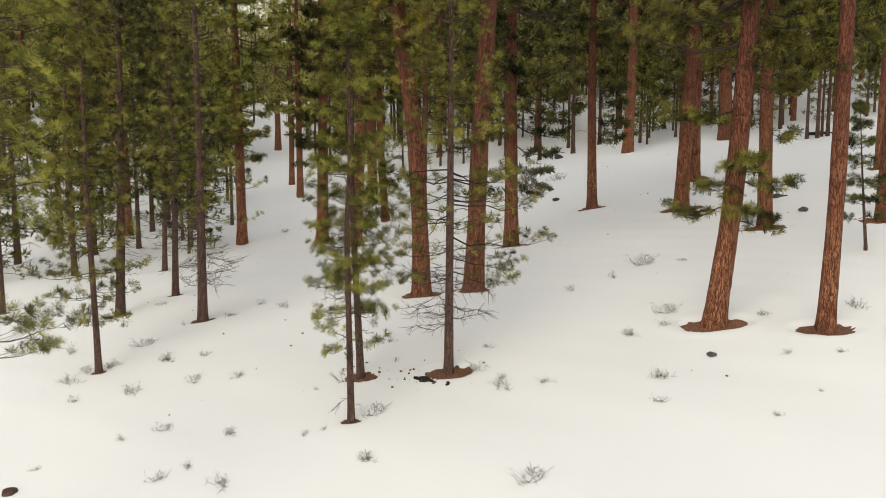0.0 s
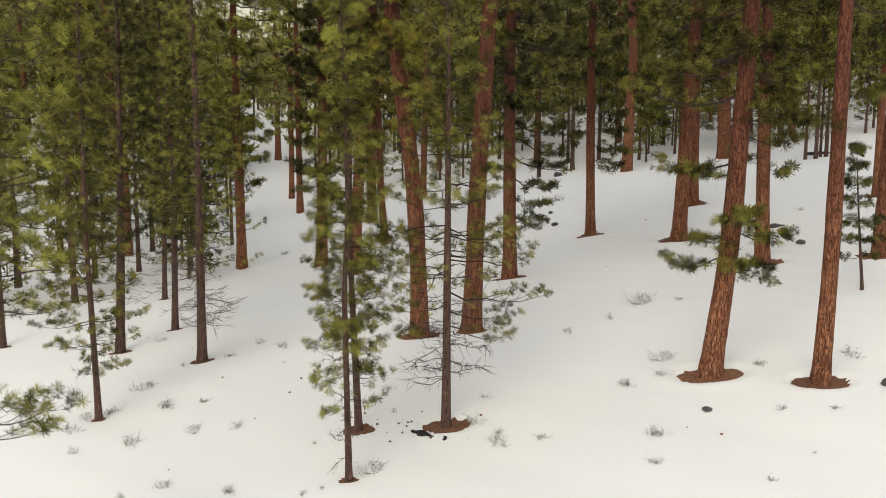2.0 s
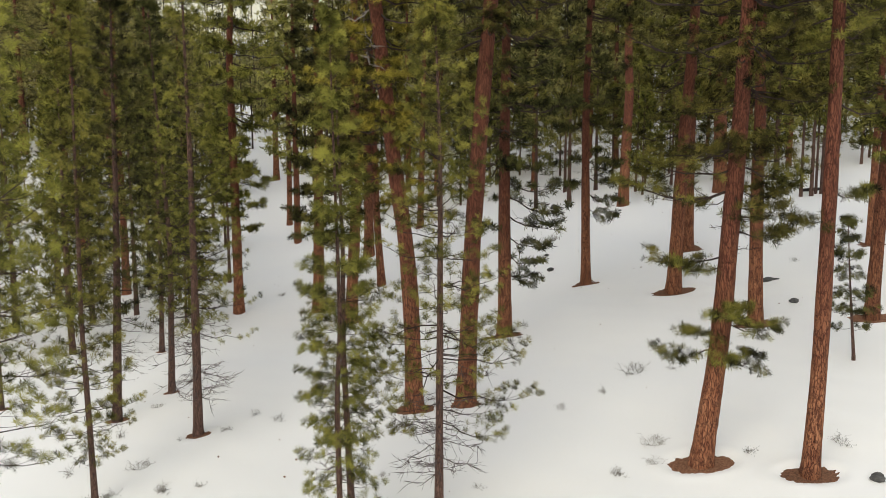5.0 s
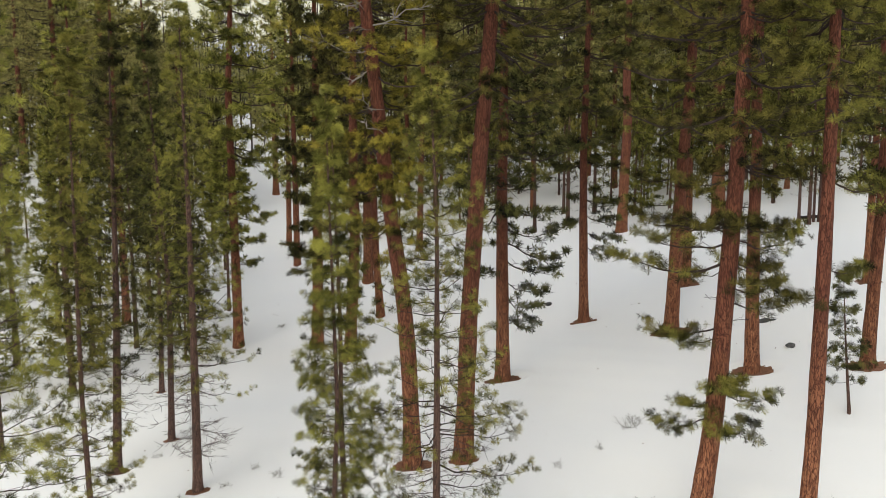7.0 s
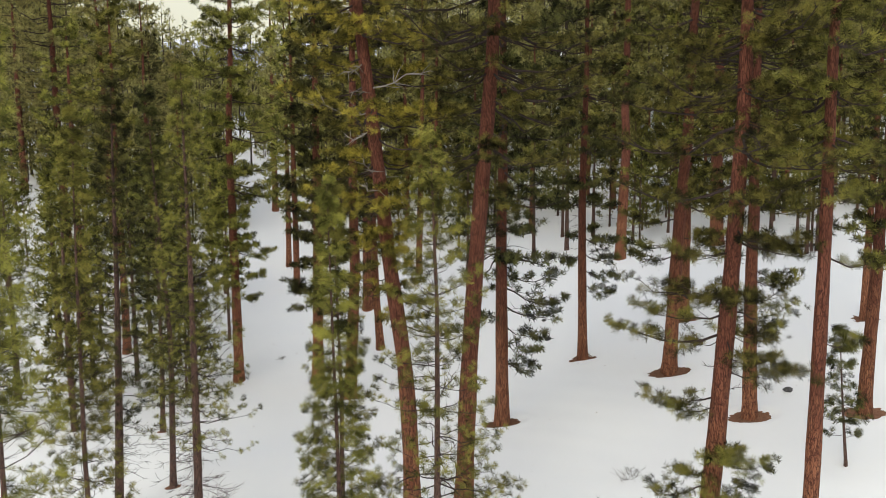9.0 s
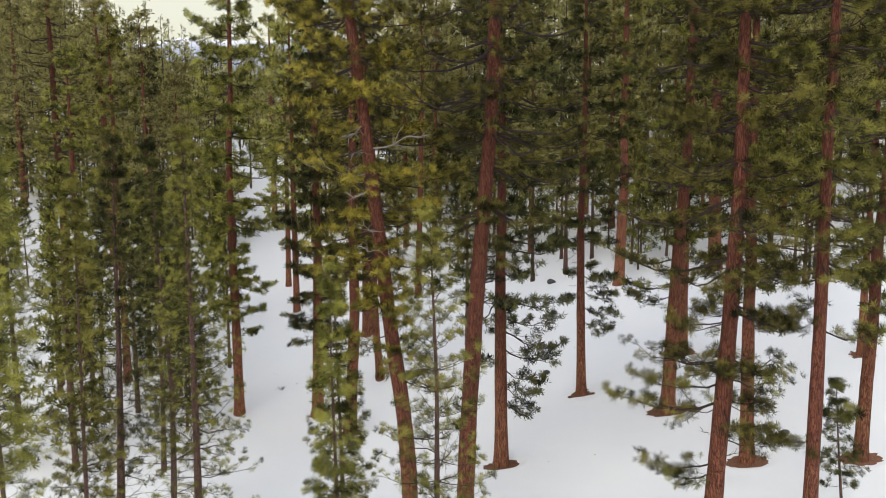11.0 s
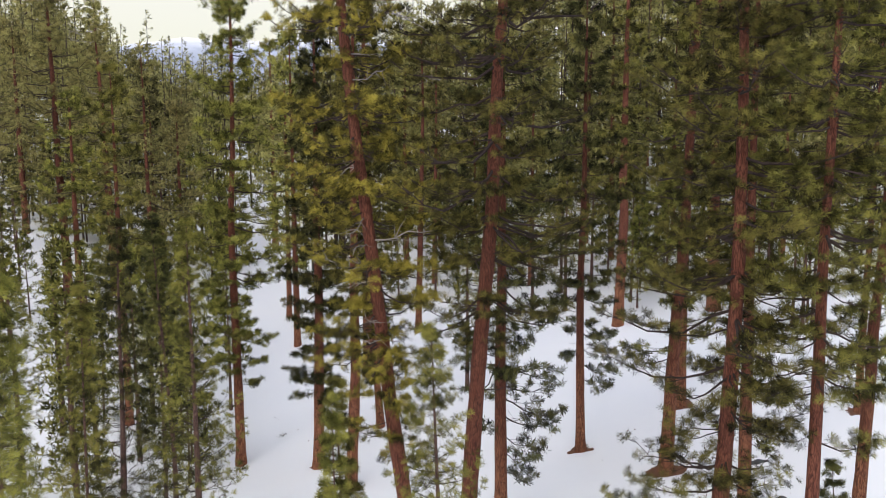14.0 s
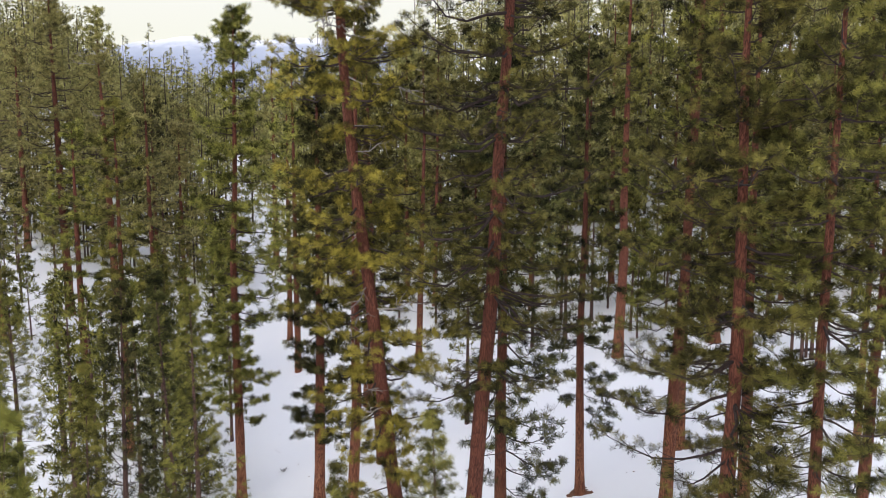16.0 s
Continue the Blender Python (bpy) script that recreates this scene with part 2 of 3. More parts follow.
def build_ground():
    xs = np.concatenate([grow(0, -14.5, 0.2, 1.09, -1500)[::-1], np.arange(-14.5, 15.01, 0.18), grow(0, 15, 0.2, 1.09, 1500)])
    ys = np.concatenate([grow(0, 19.0, 0.2, 1.25, -800)[::-1], np.arange(19, 39.01, 0.18), grow(0, 39, 0.18, 1.065, 2500)])
    gx, gy = np.meshgrid(xs, ys)
    z = snow_height(gx.ravel(), gy.ravel())
    v = np.stack([gx.ravel(), gy.ravel(), z], 1)
    i = (np.arange(len(ys) - 1)[:, None] * len(xs) + np.arange(len(xs) - 1)).ravel()
    f = np.stack([i, i + 1, i + 1 + len(xs), i + len(xs)], 1)
    ob = new("ground", mesh_from("ground", v, f, [SNOW], smooth=True))
    tagged(ob, "smooth white snow cover on a gently rising forest floor", "snow", kind="structure")


# ---- trees ----
def tubes(paths, radii, sides):
    """Tapered tubes along many paths of equal length: (n, k, 3) points and (n, k) radii."""
    p, r = np.asarray(paths, float), np.asarray(radii, float)
    n, k, _ = p.shape
    d = np.gradient(p, axis=1)
    d /= np.linalg.norm(d, axis=2, keepdims=True) + 1e-9
    ref = np.where(np.abs(d[..., 2:3]) > 0.8, np.array([1.0, 0, 0]), np.array([0, 0, 1.0]))
    a = np.cross(d, ref)
    a /= np.linalg.norm(a, axis=2, keepdims=True) + 1e-9
    b = np.cross(d, a)
    th = np.arange(sides) * 2 * np.pi / sides
    ring = a[:, :, None] * np.cos(th)[:, None] + b[:, :, None] * np.sin(th)[:, None]
    v = (p[:, :, None] + ring * r[:, :, None, None]).reshape(-1, 3)
    i = np.arange(n)[:, None, None] * k * sides + np.arange(k - 1)[:, None] * sides + np.arange(sides)
    j = np.arange(n)[:, None, None] * k * sides + np.arange(k - 1)[:, None] * sides + (np.arange(sides) + 1) % sides
    f = np.stack([i, j, j + sides, i + sides], -1).reshape(-1, 4)
    t = np.concatenate([f[:, [0, 1, 2]], f[:, [0, 2, 3]]])
    return v, t


def tuft_forms(rng, count, needles, wide):
    """Soft round tufts of thin needles that part from one point, with +z along the twig."""
    forms = np.zeros((count, 1 + 2 * needles, 3))
    for c in range(count):
        th = np.arccos(np.linspace(0.99, -0.55, needles) + rng.uniform(-0.06, 0.06, needles).clip(-0.01, 0.06) * 0.15)
        ph = rng.uniform(0, 1.1, needles) + np.arange(needles) * 2.4
        d = np.stack([np.sin(th) * np.cos(ph), np.sin(th) * np.sin(ph), np.cos(th)], 1)
        side = np.cross(d, rng.normal(size=(needles, 3)))
        side /= np.linalg.norm(side, axis=1, keepdims=True)
        tip = d * rng.uniform(0.82, 1.04, (needles, 1))
        tip[:, 2] += 0.12
        forms[c, 0, 2] = -0.1
        forms[c, 1::2] = tip * rng.uniform(0.35, 0.6, (needles, 1)) + side * wide
        forms[c, 2::2] = tip
    return forms


def tufts(rng, at, way, size, needles, wide, core=None):
    """Tufts set at many points; with the cores of their clumps it gives normals that round each clump."""
    forms = tuft_forms(rng, 10, needles, wide)
    at, way, size = np.asarray(at), np.asarray(way), np.asarray(size)
    way = way / (np.linalg.norm(way, axis=1, keepdims=True) + 1e-9)
    ref = rng.normal(size=way.shape)
    a = np.cross(way, ref)
    a /= np.linalg.norm(a, axis=1, keepdims=True) + 1e-9
    b = np.cross(way, a)
    rot = np.stack([a, b, way], 2)
    pick = forms[rng.integers(0, 10, len(at))]
    v = np.einsum("nij,nkj->nki", rot, pick) * size[:, None, None] + at[:, None]
    k = np.arange(needles)
    one = np.stack([np.zeros(needles, int), 1 + 2 * k, 2 + 2 * k], 1)
    f = (np.arange(len(at))[:, None, None] * (1 + 2 * needles) + one).reshape(-1, 3)
    if core is None:
        return v.reshape(-1, 3), f
    n = unit(unit(v - np.asarray(core)[:, None]) + 0.35 * unit(v - at[:, None]) + np.array([0, 0, 0.15])).reshape(-1, 3)
    v = v.reshape(-1, 3)
    face = np.cross(v[f[:, 1]] - v[f[:, 0]], v[f[:, 2]] - v[f[:, 0]])
    turn = np.einsum("ij,ij->i", face, n[f[:, 2]]) < 0
    f[turn] = f[turn][:, [0, 2, 1]]
    return v, f, n


def joined(pieces):
    """Points, triangles and material numbers of several pieces as one."""
    vs, fs, ms, n = [], [], [], 0
    for v, f, m in pieces:
        vs.append(v), fs.append(f + n), ms.append(np.full(len(f), m))
        n += len(v)
    return np.concatenate(vs), np.concatenate(fs), np.concatenate(ms)


def trunk_axis(height, bends):
    hs = [0.0] + [b[0] for b in bends]
    xs = [0.0] + [b[1] for b in bends]
    if hs[-1] < height:
        slope = 0.3 * (xs[-1] / hs[-1] if hs[-1] else 0.0)
        hs.append(height)
        xs.append(xs[-1] + slope * (height - hs[-2]))
    h = np.linspace(0, height, 60)
    x = np.interp(h, hs, xs)
    for _ in range(6):
        x[1:-1] = (x[:-2] + 2 * x[1:-1] + x[2:]) / 4
    x -= x[0]
    return lambda q: np.stack([np.interp(q, h, x), 0.06 * np.sin(np.asarray(q) * 0.35), np.asarray(q, float)], -1)


def trunk_mesh(rng, axis, height, dia, sides, step, mat, old):
    k = max(8, int(height / step))
    h = height * (np.linspace(0, 1, k) ** 1.25)
    c = axis(h)
    c[0, 2] -= 0.35
    r = dia / 2 * (np.clip(1 - h / height, 0, 1) ** (0.72 if old else 0.85) * 0.97 + 0.03)
    flare = (0.3 if old else 0.28) * np.exp(-h / (0.5 if old else 0.25))
    th = np.arange(sides) * 2 * np.pi / sides
    lobes = 1 + 0.2 * np.sin(th * 5 + rng.uniform(0, 6)) + 0.15 * np.sin(th * 3 + rng.uniform(0, 6))
    rad = r[:, None] * (1 + flare[:, None] * lobes)
    rad *= 1 + 0.016 * rng.normal(size=rad.shape) * (1 if old else 0.6) + 0.03 * np.sin(h[:, None] * 1.7 + th * 2)
    v = np.stack([c[:, None, 0] + rad * np.cos(th), c[:, None, 1] + rad * np.sin(th), np.repeat(c[:, 2:3], sides, 1)], -1).reshape(-1, 3)
    i = np.arange(k - 1)[:, None] * sides + np.arange(sides)
    j = np.arange(k - 1)[:, None] * sides + (np.arange(sides) + 1) % sides
    f = np.stack([i, j, j + sides, i + sides], -1).reshape(-1, 4)
    return mesh_from("trunk", v, f, [mat], smooth=True)


def crown_pieces(rng, axis, height, base, reach, old, dia, detail, sparse, boughs=(), full=99.0):
    """Limbs and needle tufts of one crown. detail: 3 near, 2, 1 far. boughs: single low limbs (height, azimuth, length,
    lift).
    Above the height full, out of the camera's view, limbs are left out; with sparse 0 there are only the boughs."""
    span = height - base
    count = int(span * ((0, 3.4, 6.2, 8.2) if old else (0, 4.4, 7.0, 8.2))[detail] * sparse) + 6 if sparse else 0
    n_let = ((0, 4, 5, 6) if old else (0, 3, 4, 4))[detail]
    n_tuft = ((0, 4, 6, 7) if old else (0, 3, 4, 3))[detail]
    size = ((0, 0.42, 0.265, 0.19) if old else (0, 0.33, 0.2, 0.16))[detail]
    needles = ((0, 5, 10, 26) if old else (0, 5, 12, 40))[detail]
    wide = ((0, 0.26, 0.14, 0.052) if old else (0, 0.22, 0.11, 0.036))[detail]
    plan, lean = [], rng.uniform(0, 6.283)
    for h, az, ln, lift in boughs:
        plan.append((h, math.radians(az), ln, math.radians(lift), 2.2))
    for i in range(count):
        u = ((i + rng.uniform(0, 1)) / count) ** (0.92 if old else 1.0)
        step = 1.45 if old else 0.68
        h = min(base + step * round(span * u * 0.985 / step) + rng.normal() * step * (0.17 + 0.35 * (u > 0.7) if old else 0.12), height * 0.985)
        if h > full and rng.uniform() < 0.6:
            continue
        az = i * 2.399 + rng.uniform(-0.6, 0.6)
        if old and detail > 1 and math.sin(az * 2 + h * 0.9 + lean) * math.sin(h * 1.3 - az + lean * 2) < -0.3 and i % 5:
            continue
        if old:
            form = (0.6 + 0.4 * min(1, u / 0.2)) * (1 - 0.74 * max(0, (u - 0.4) / 0.6) ** 1.6)
            lift = math.radians(-14 + 42 * u**1.5 + rng.uniform(-6, 6))
        else:
            form = (0.75 + 0.25 * min(1, u / 0.15)) * (1 - u) ** 0.75 + 0.04
            lift = math.radians(-8 + 55 * u + rng.uniform(-10, 10))
        plan.append((h, az, reach * form * (rng.uniform(0.3, 0.65) if old and i % 5 < 2 else rng.uniform(0.65, 1.2)), lift, 1.0))
    limbs, limb_r, lets, let_r, at, way, core = [], [], [], [], [], [], []
    for h, az, ln, lift, more in plan:
        out = np.array([math.cos(az), math.sin(az), 0])
        s = np.linspace(0, 1, 6)[:, None]
        sag = (-0.1 if old else -0.05) * ln * np.sin(s * np.pi) + 0.12 * ln * s**3
        wig = np.cross(out, [0, 0, 1]) * (rng.uniform(-0.22, 0.22) * ln) * s**2
        root = axis(np.array([h]))[0]
        p = root + out * ln * s * math.cos(lift) + wig + np.array([0, 0, 1.0]) * (math.sin(lift) * ln * s + sag)
        p[1:-1] += rng.normal(size=(4, 3)) * 0.025 * ln
        limbs.append(p)
        r0 = min((0.013 if old else 0.008) * ln + 0.005, dia * 0.3)
        limb_r.append(r0 * (1 - 0.85 * s[:, 0]))
        lets_here = int(n_let * more * (0.5 + 0.5 * ln / reach)) + 2
        bare = rng.uniform(0.05, 0.45) if old and more < 2 else 0.12
        for j in range(lets_here):
            q = bare + (1 - bare) * (j + rng.uniform(0.2, 0.8)) / lets_here
            x = min(q, 0.999) * 5
            k = int(x)
            a = p[k] + (p[k + 1] - p[k]) * (x - k)
            tan = p[k + 1] - p[k]
            tan = tan / (np.linalg.norm(tan) + 1e-9)
            turn = (1 if j % 2 else -1) * rng.uniform(0.4, 1.2)
            sidew = np.cross(tan, [0, 0, 1])
            d = tan * math.cos(turn) + sidew * math.sin(turn) + np.array([0, 0, rng.uniform(-0.12, 0.32) if old else rng.uniform(-0.1, 0.5)])
            d /= np.linalg.norm(d)
            l2 = ((0.28 if old else 0.34) * (1.3 if more > 1 else 1.0) * ln * (1.2 - q) + 0.2) * rng.uniform(0.7, 1.3)
            e = a + d * l2
            e[2] += 0.12 * l2
            lets.append(np.stack([a, (a + e) / 2 - [0, 0, 0.04 * l2], e]))
            let_r.append((r0 * 0.32, r0 * 0.22, 0.004))
            for g in range(n_tuft):
                f = 1.0 - ((0.42 if old else 0.62) / n_tuft) * (g + rng.uniform(-0.3, 0.3) * (g > 0))
                jit = rng.normal(size=3) * ((0.12 if old else 0.07) * (1.6 if detail == 1 else 1.0) if g else 0.0)
                jit[2] *= 0.5
                at.append(a + (e - a) * f + jit)
                core.append(a + (e - a) * 0.75 - np.array([0, 0, 0.1]))
                way.append(d + np.array([0, 0, 0.55]) + rng.normal(size=3) * 0.35)
        at.append(p[-1])
        way.append(p[-1] - p[-2] + np.array([0, 0, 0.2 * ln]))
        core.append(p[-2])
    if sparse:
        at.append(axis(np.array([height]))[0])
        way.append(np.array([0, 0, 1.0]))
        core.append(at[-1] - np.array([0, 0, 0.4]))
    pieces = [(*tubes(limbs, limb_r, 3 if detail == 1 else 5), 0)]
    if detail > 1:
        pieces.append((*tubes(lets, let_r, 3), 0))
    sz = size * rng.uniform(0.75, 1.2, len(at))
    normals = [rounded(*p[:2]) for p in pieces]
    v, f, n = tufts(rng, at, way, sz, needles, wide, core)
    return (*joined(pieces + [(v, f, 1)]), np.concatenate(normals + [n]))


def dead_limb(rng, axis, h, az, ln, lift, thick, twigs):
    """One bare limb with side twigs."""
    out = np.array([math.cos(az), math.sin(az), 0])
    s = np.linspace(0, 1, 6)[:, None]
    p = axis(np.array([h]))[0] + out * ln * s + np.array([0, 0, ln]) * (lift * s + rng.uniform(-0.1, 0.25) * s**2)
    p[1:] += rng.normal(size=(5, 3)) * 0.035 * ln
    small, small_r = [], []
    for j in range(twigs):
        k = rng.integers(1, 5)
        d = (p[k + 1] - p[k]) / (np.linalg.norm(p[k + 1] - p[k]) + 1e-9) + rng.normal(size=3) * 0.6
        l2 = ln * rng.uniform(0.12, 0.34)
        e = p[k] + d * l2 / np.linalg.norm(d)
        small.append(np.stack([p[k], (p[k] + e) / 2 + rng.normal(size=3) * 0.06 * l2, e]))
        small_r.append((thick * ln * 0.45 + 0.003, thick * ln * 0.3 + 0.003, 0.0025))
    main = tubes(p[None], (thick * ln * (1 - 0.85 * s[:, 0]) + 0.002)[None], 5)
    return joined([(*main, 0), (*tubes(small, small_r, 3), 0)])[:2]


def bare_limbs(rng, tree, name, axis, low, high, count, reach, thick, twigs, mat, label):
    for _ in range(count):
        v, f = dead_limb(rng, axis, rng.uniform(low, high), rng.uniform(0, 6.283), reach * rng.uniform(0.4, 1.0), rng.uniform(-0.35, 0.15), thick, twigs)
        part(name, mesh_from(name, v, f, [mat]), tree, label)


def litter(rng, x, y, r):
    """A dish of brown needles in the hollow that has melted round a trunk."""
    n, rings = 36, 5
    wob = 1 + 0.05 * np.sin(np.arange(n) * 2 * np.pi / n * 2 + rng.uniform(0, 6)) + 0.025 * rng.normal(size=n)
    v = []
    for k in range(rings + 1):
        th = np.arange(n) * 2 * np.pi / n
        rr = r * 0.92 * wob * k / rings
        px, py = x + rr * np.cos(th), y + 0.6 * rr * np.sin(th)
        v.append(np.stack([px, py, snow_height(px, py) + (0.03 if k < rings else -0.03) + 0.012 * rng.normal(size=n)], 1))
    v = np.concatenate(v)
    i = np.arange(rings)[:, None] * n + np.arange(n)
    j = np.arange(rings)[:, None] * n + (np.arange(n) + 1) % n
    f = np.stack([i, j, j + n, i + n], -1).reshape(-1, 4)
    ob = new("needle_litter", mesh_from("needle_litter", v, f, [LITTER], smooth=True))
    tagged(ob, "brown pine needle litter in a melted snow hollow", "needle litter", "litter round the trunks")


PINES = []
KIND_LABEL = {
    "old": "tall old pine with orange plated bark and long boughs",
    "young": "slender young pine with dark bark and tufted needles",
}


def pine(x, y, kind, dia, height, base, reach, well, bends, twigs=0, snags=0, sparse=1.0, gold=0, dark=0, boughs=()):
    """Note a tree, so that the hollows exist before the ground is laid."""
    PINES.append((x, y, kind, dia, height, base, reach, well, bends, twigs, snags, sparse, gold, dark, boughs))
    if well:
        WELLS.append((x, y - 0.02 * well, well))


def build_pine(number, x, y, kind, dia, height, base, reach, well, bends, twigs, snags, sparse, gold, dark, boughs):
    rng = np.random.default_rng(100 + number)
    old = kind == "old"
    detail = 3 if y < (33 if old else 31.5) else 2 if y < (64 if old else 50) or snags or -44 < x < -38 else 1
    z = float(snow_height(x, y)[0])
    tree = new("pine_tree")
    tree.location = (x, y, z)
    label = KIND_LABEL[kind]
    if gold:
        label = "leaning old pine with yellowed needles and bleached dead limbs"
    elif dark:
        label = {"old": "tall dark green old pine with reddish plated bark", "young": "slender dark green young pine with tufted needles"}[kind]
    elif snags:
        label = "tall old pine with a bare dead top and pale trunk"
    tagged(tree, label, "pine tree", "pines of the forest")
    axis = trunk_axis(height, bends)
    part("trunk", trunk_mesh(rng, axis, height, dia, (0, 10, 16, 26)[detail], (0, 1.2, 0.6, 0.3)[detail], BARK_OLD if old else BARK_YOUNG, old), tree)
    # Beyond y = 75 the needle colour carries the distance haze.
    leaf = NEEDLES_GOLD if gold else NEEDLES_DARK if dark else NEEDLES_HAZED if y > 75 else NEEDLES if old and x > -8 else NEEDLES_YOUNG
    for bough in boughs:
        v, f, m, _ = crown_pieces(rng, axis, height, base, reach, old, dia, detail, 0, [bough])
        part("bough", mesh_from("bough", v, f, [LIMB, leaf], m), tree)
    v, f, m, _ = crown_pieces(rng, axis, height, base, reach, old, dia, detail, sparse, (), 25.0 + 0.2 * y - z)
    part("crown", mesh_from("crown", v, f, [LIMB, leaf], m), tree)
    if twigs:
        bare_limbs(rng, tree, "dead_twig", axis, base * 0.32, min(base + 1.2, base * 0.4 + 3.0), twigs, reach * 0.75, 0.0065, 12 if detail == 3 else 5, TWIG, "bare grey twig")
    if snags:
        bare_limbs(rng, tree, "dead_limb", axis, base + (height - base) * (0.08 if gold else 0.3), height * 0.98, snags, reach * (1.15 if gold else 0.95), 0.011, 12, DEAD_WOOD, "bleached dead limb")
    elif old and y < 70:
        bare_limbs(rng, tree, "dead_limb", axis, base * 0.75, base + (height - base) * 0.4, 7, reach * 0.55, 0.009, 7, LIMB, "bare dead limb")
    if well and y < 70:
        litter(rng, x, y - 0.02 * well, well)


pine(-2.37, 19.95, 'young', 0.18, 15.1, 2.2, 1.15, 0.32, [(5.1, -0.06), (7.0, 0.07), (15.1, -0.06)], twigs=16)
pine(-2.39, 22.59, 'young', 0.22, 14.3, 2.6, 1.35, 0.62, [(5.2, -0.19), (8.3, -0.14), (14.3, -0.28)], twigs=12)
pine(0.16, 22.42, 'young', 0.27, 15.8, 4.4, 2.2, 0.8, [(6.1, 0.05), (10.7, 0.07), (15.8, -0.11)], twigs=58, sparse=1.05, boughs=[(2.8, 175, 1.3, -12), (3.0, -10, 1.9, -14), (3.4, 20, 2.1, -12), (3.6, 200, 1.5, -8), (4.0, 0, 2.8, -8), (4.4, 185, 1.6, -5), (4.9, 5, 2.4, -5), (5.2, 165, 1.7, 0), (5.6, 340, 2.2, 0)])
pine(-11.08, 25.04, 'young', 0.21, 17.2, 1.9, 1.6, 0.3, [(6.0, -0.12), (8.9, -0.03), (17.2, 0.20)], twigs=6)
pine(-9.01, 29.41, 'young', 0.36, 18.1, 4.2, 2.3, 0.62, [(10.9, 0.14), (18.1, 0.10)], twigs=58)
pine(-13.19, 32.07, 'young', 0.38, 18.1, 4.2, 2.3, 0.62, [(10.2, 0.49), (18.1, 0.69)], twigs=34, dark=1)
pine(-11.84, 34.82, 'young', 0.30, 17.8, 4.2, 2.0, 0.45, [(6.8, 0.21), (17.8, -0.31)], twigs=30, dark=1)
pine(-14.68, 41.71, 'young', 0.27, 15.5, 4.0, 1.8, 0.4, [(4.0, 0.12)], twigs=24)
pine(-0.79, 29.53, 'old', 0.65, 41.0, 8.2, 2.7, 0.95, [(4.6, -0.12), (8.0, -0.43), (8.1, -0.57), (13.3, -1.12), (16.6, -1.48), (20.5, -2.00), (25.3, -2.43)], gold=1, snags=44, sparse=1.25)
pine(1.15, 29.61, 'old', 0.71, 40.0, 12.6, 4.2, 0.7, [(5.9, 0.21), (12.1, 0.62), (17.4, 1.08), (21.2, 1.16), (26.5, 1.56)], sparse=1.45)
pine(8.33, 24.1, 'old', 0.64, 31.0, 8.6, 3.4, 1.15, [(4.0, 0.47), (10.8, 0.75), (12.5, 0.79), (16.0, 0.89), (20.7, 0.85), (24.8, 0.71)], sparse=1.25, boughs=[(3.4, 20, 1.7, -12), (3.7, 172, 1.8, -10), (3.6, 262, 1.0, -8), (4.4, 195, 1.3, -10), (4.6, 5, 1.6, -15), (5.2, 285, 1.1, -8), (4.9, 250, 1.2, -5), (6.3, 186, 1.6, -5), (6.6, 165, 2.2, -8), (7.4, 0, 1.6, -12), (7.9, 300, 1.6, 0), (8.6, 175, 3.4, -4), (9.2, 190, 2.6, -2), (9.3, 10, 2.2, -10)])
pine(11.24, 23.0, 'old', 0.49, 30.0, 13.0, 2.9, 1.0, [(4.0, 0.13), (8.9, 0.08), (16.2, -0.05), (20.2, 0.03), (25.7, 0.05)], sparse=1.2, boughs=[(7.7, 185, 1.0, -5), (8.5, 0, 1.1, -8), (11, 10, 2.0, -10), (12.5, 180, 1.8, -5), (13, 320, 2.2, -5)])
pine(3.27, 37.94, 'old', 0.67, 27.0, 7.0, 3.3, 1.1, [(8.8, -0.10), (10.1, -0.10), (11.2, -0.05)], dark=1, sparse=1.4, boughs=[(3.2, 0, 1.6, -22), (4.0, 20, 1.8, -20), (5.0, -15, 2.2, -20), (5.5, 180, 1.3, -10), (6.0, 10, 2.8, -18), (6.8, -5, 3.0, -16), (7.5, 20, 2.7, -12)])
pine(12.34, 41.40, 'old', 0.72, 33.0, 9.5, 3.6, 1.3, [(8.2, 0.27), (10.9, 0.42), (13.7, 0.59), (15.1, 0.56), (22.3, 0.82)], boughs=[(6.3, 180, 2.4, -6), (7.0, 200, 2.7, -6), (7.4, 20, 1.8, -8), (8.2, 160, 2.8, -4)])
pine(14.38, 35.56, 'old', 0.63, 28.0, 8.5, 2.9, 1.2, [(8.4, -0.26), (9.3, -0.16), (11.3, -0.37)], boughs=[(4.3, 0, 1.2, -10), (4.8, 160, 1.2, -5), (6.4, 5, 1.7, -10), (6.9, -20, 1.8, -14), (7.6, 170, 1.7, -5)])
pine(19.16, 34.77, 'old', 0.59, 29.0, 7.5, 2.8, 1.2, [(7.3, 0.21), (10.3, 0.09), (11.4, 0.30)])
pine(8.36, 44.78, 'old', 0.54, 26.0, 7.5, 2.5, 1.0, [(9.8, -0.21), (15.6, -0.09)], dark=1, boughs=[(4.4, 0, 1.7, -25), (5.2, 12, 2.0, -20), (5.8, 180, 0.9, -20), (6.2, -12, 1.9, -18), (7, 10, 2.1, -14)])
pine(14.55, 63.45, 'old', 0.85, 30.0, 13.0, 2.6, 1.0, [(10.4, 0.32), (10.6, 0.07), (14.7, 0.12)])
pine(15.11, 48.22, 'old', 0.65, 28.0, 7.0, 3.0, 1.2, [(13.0, -0.11)])
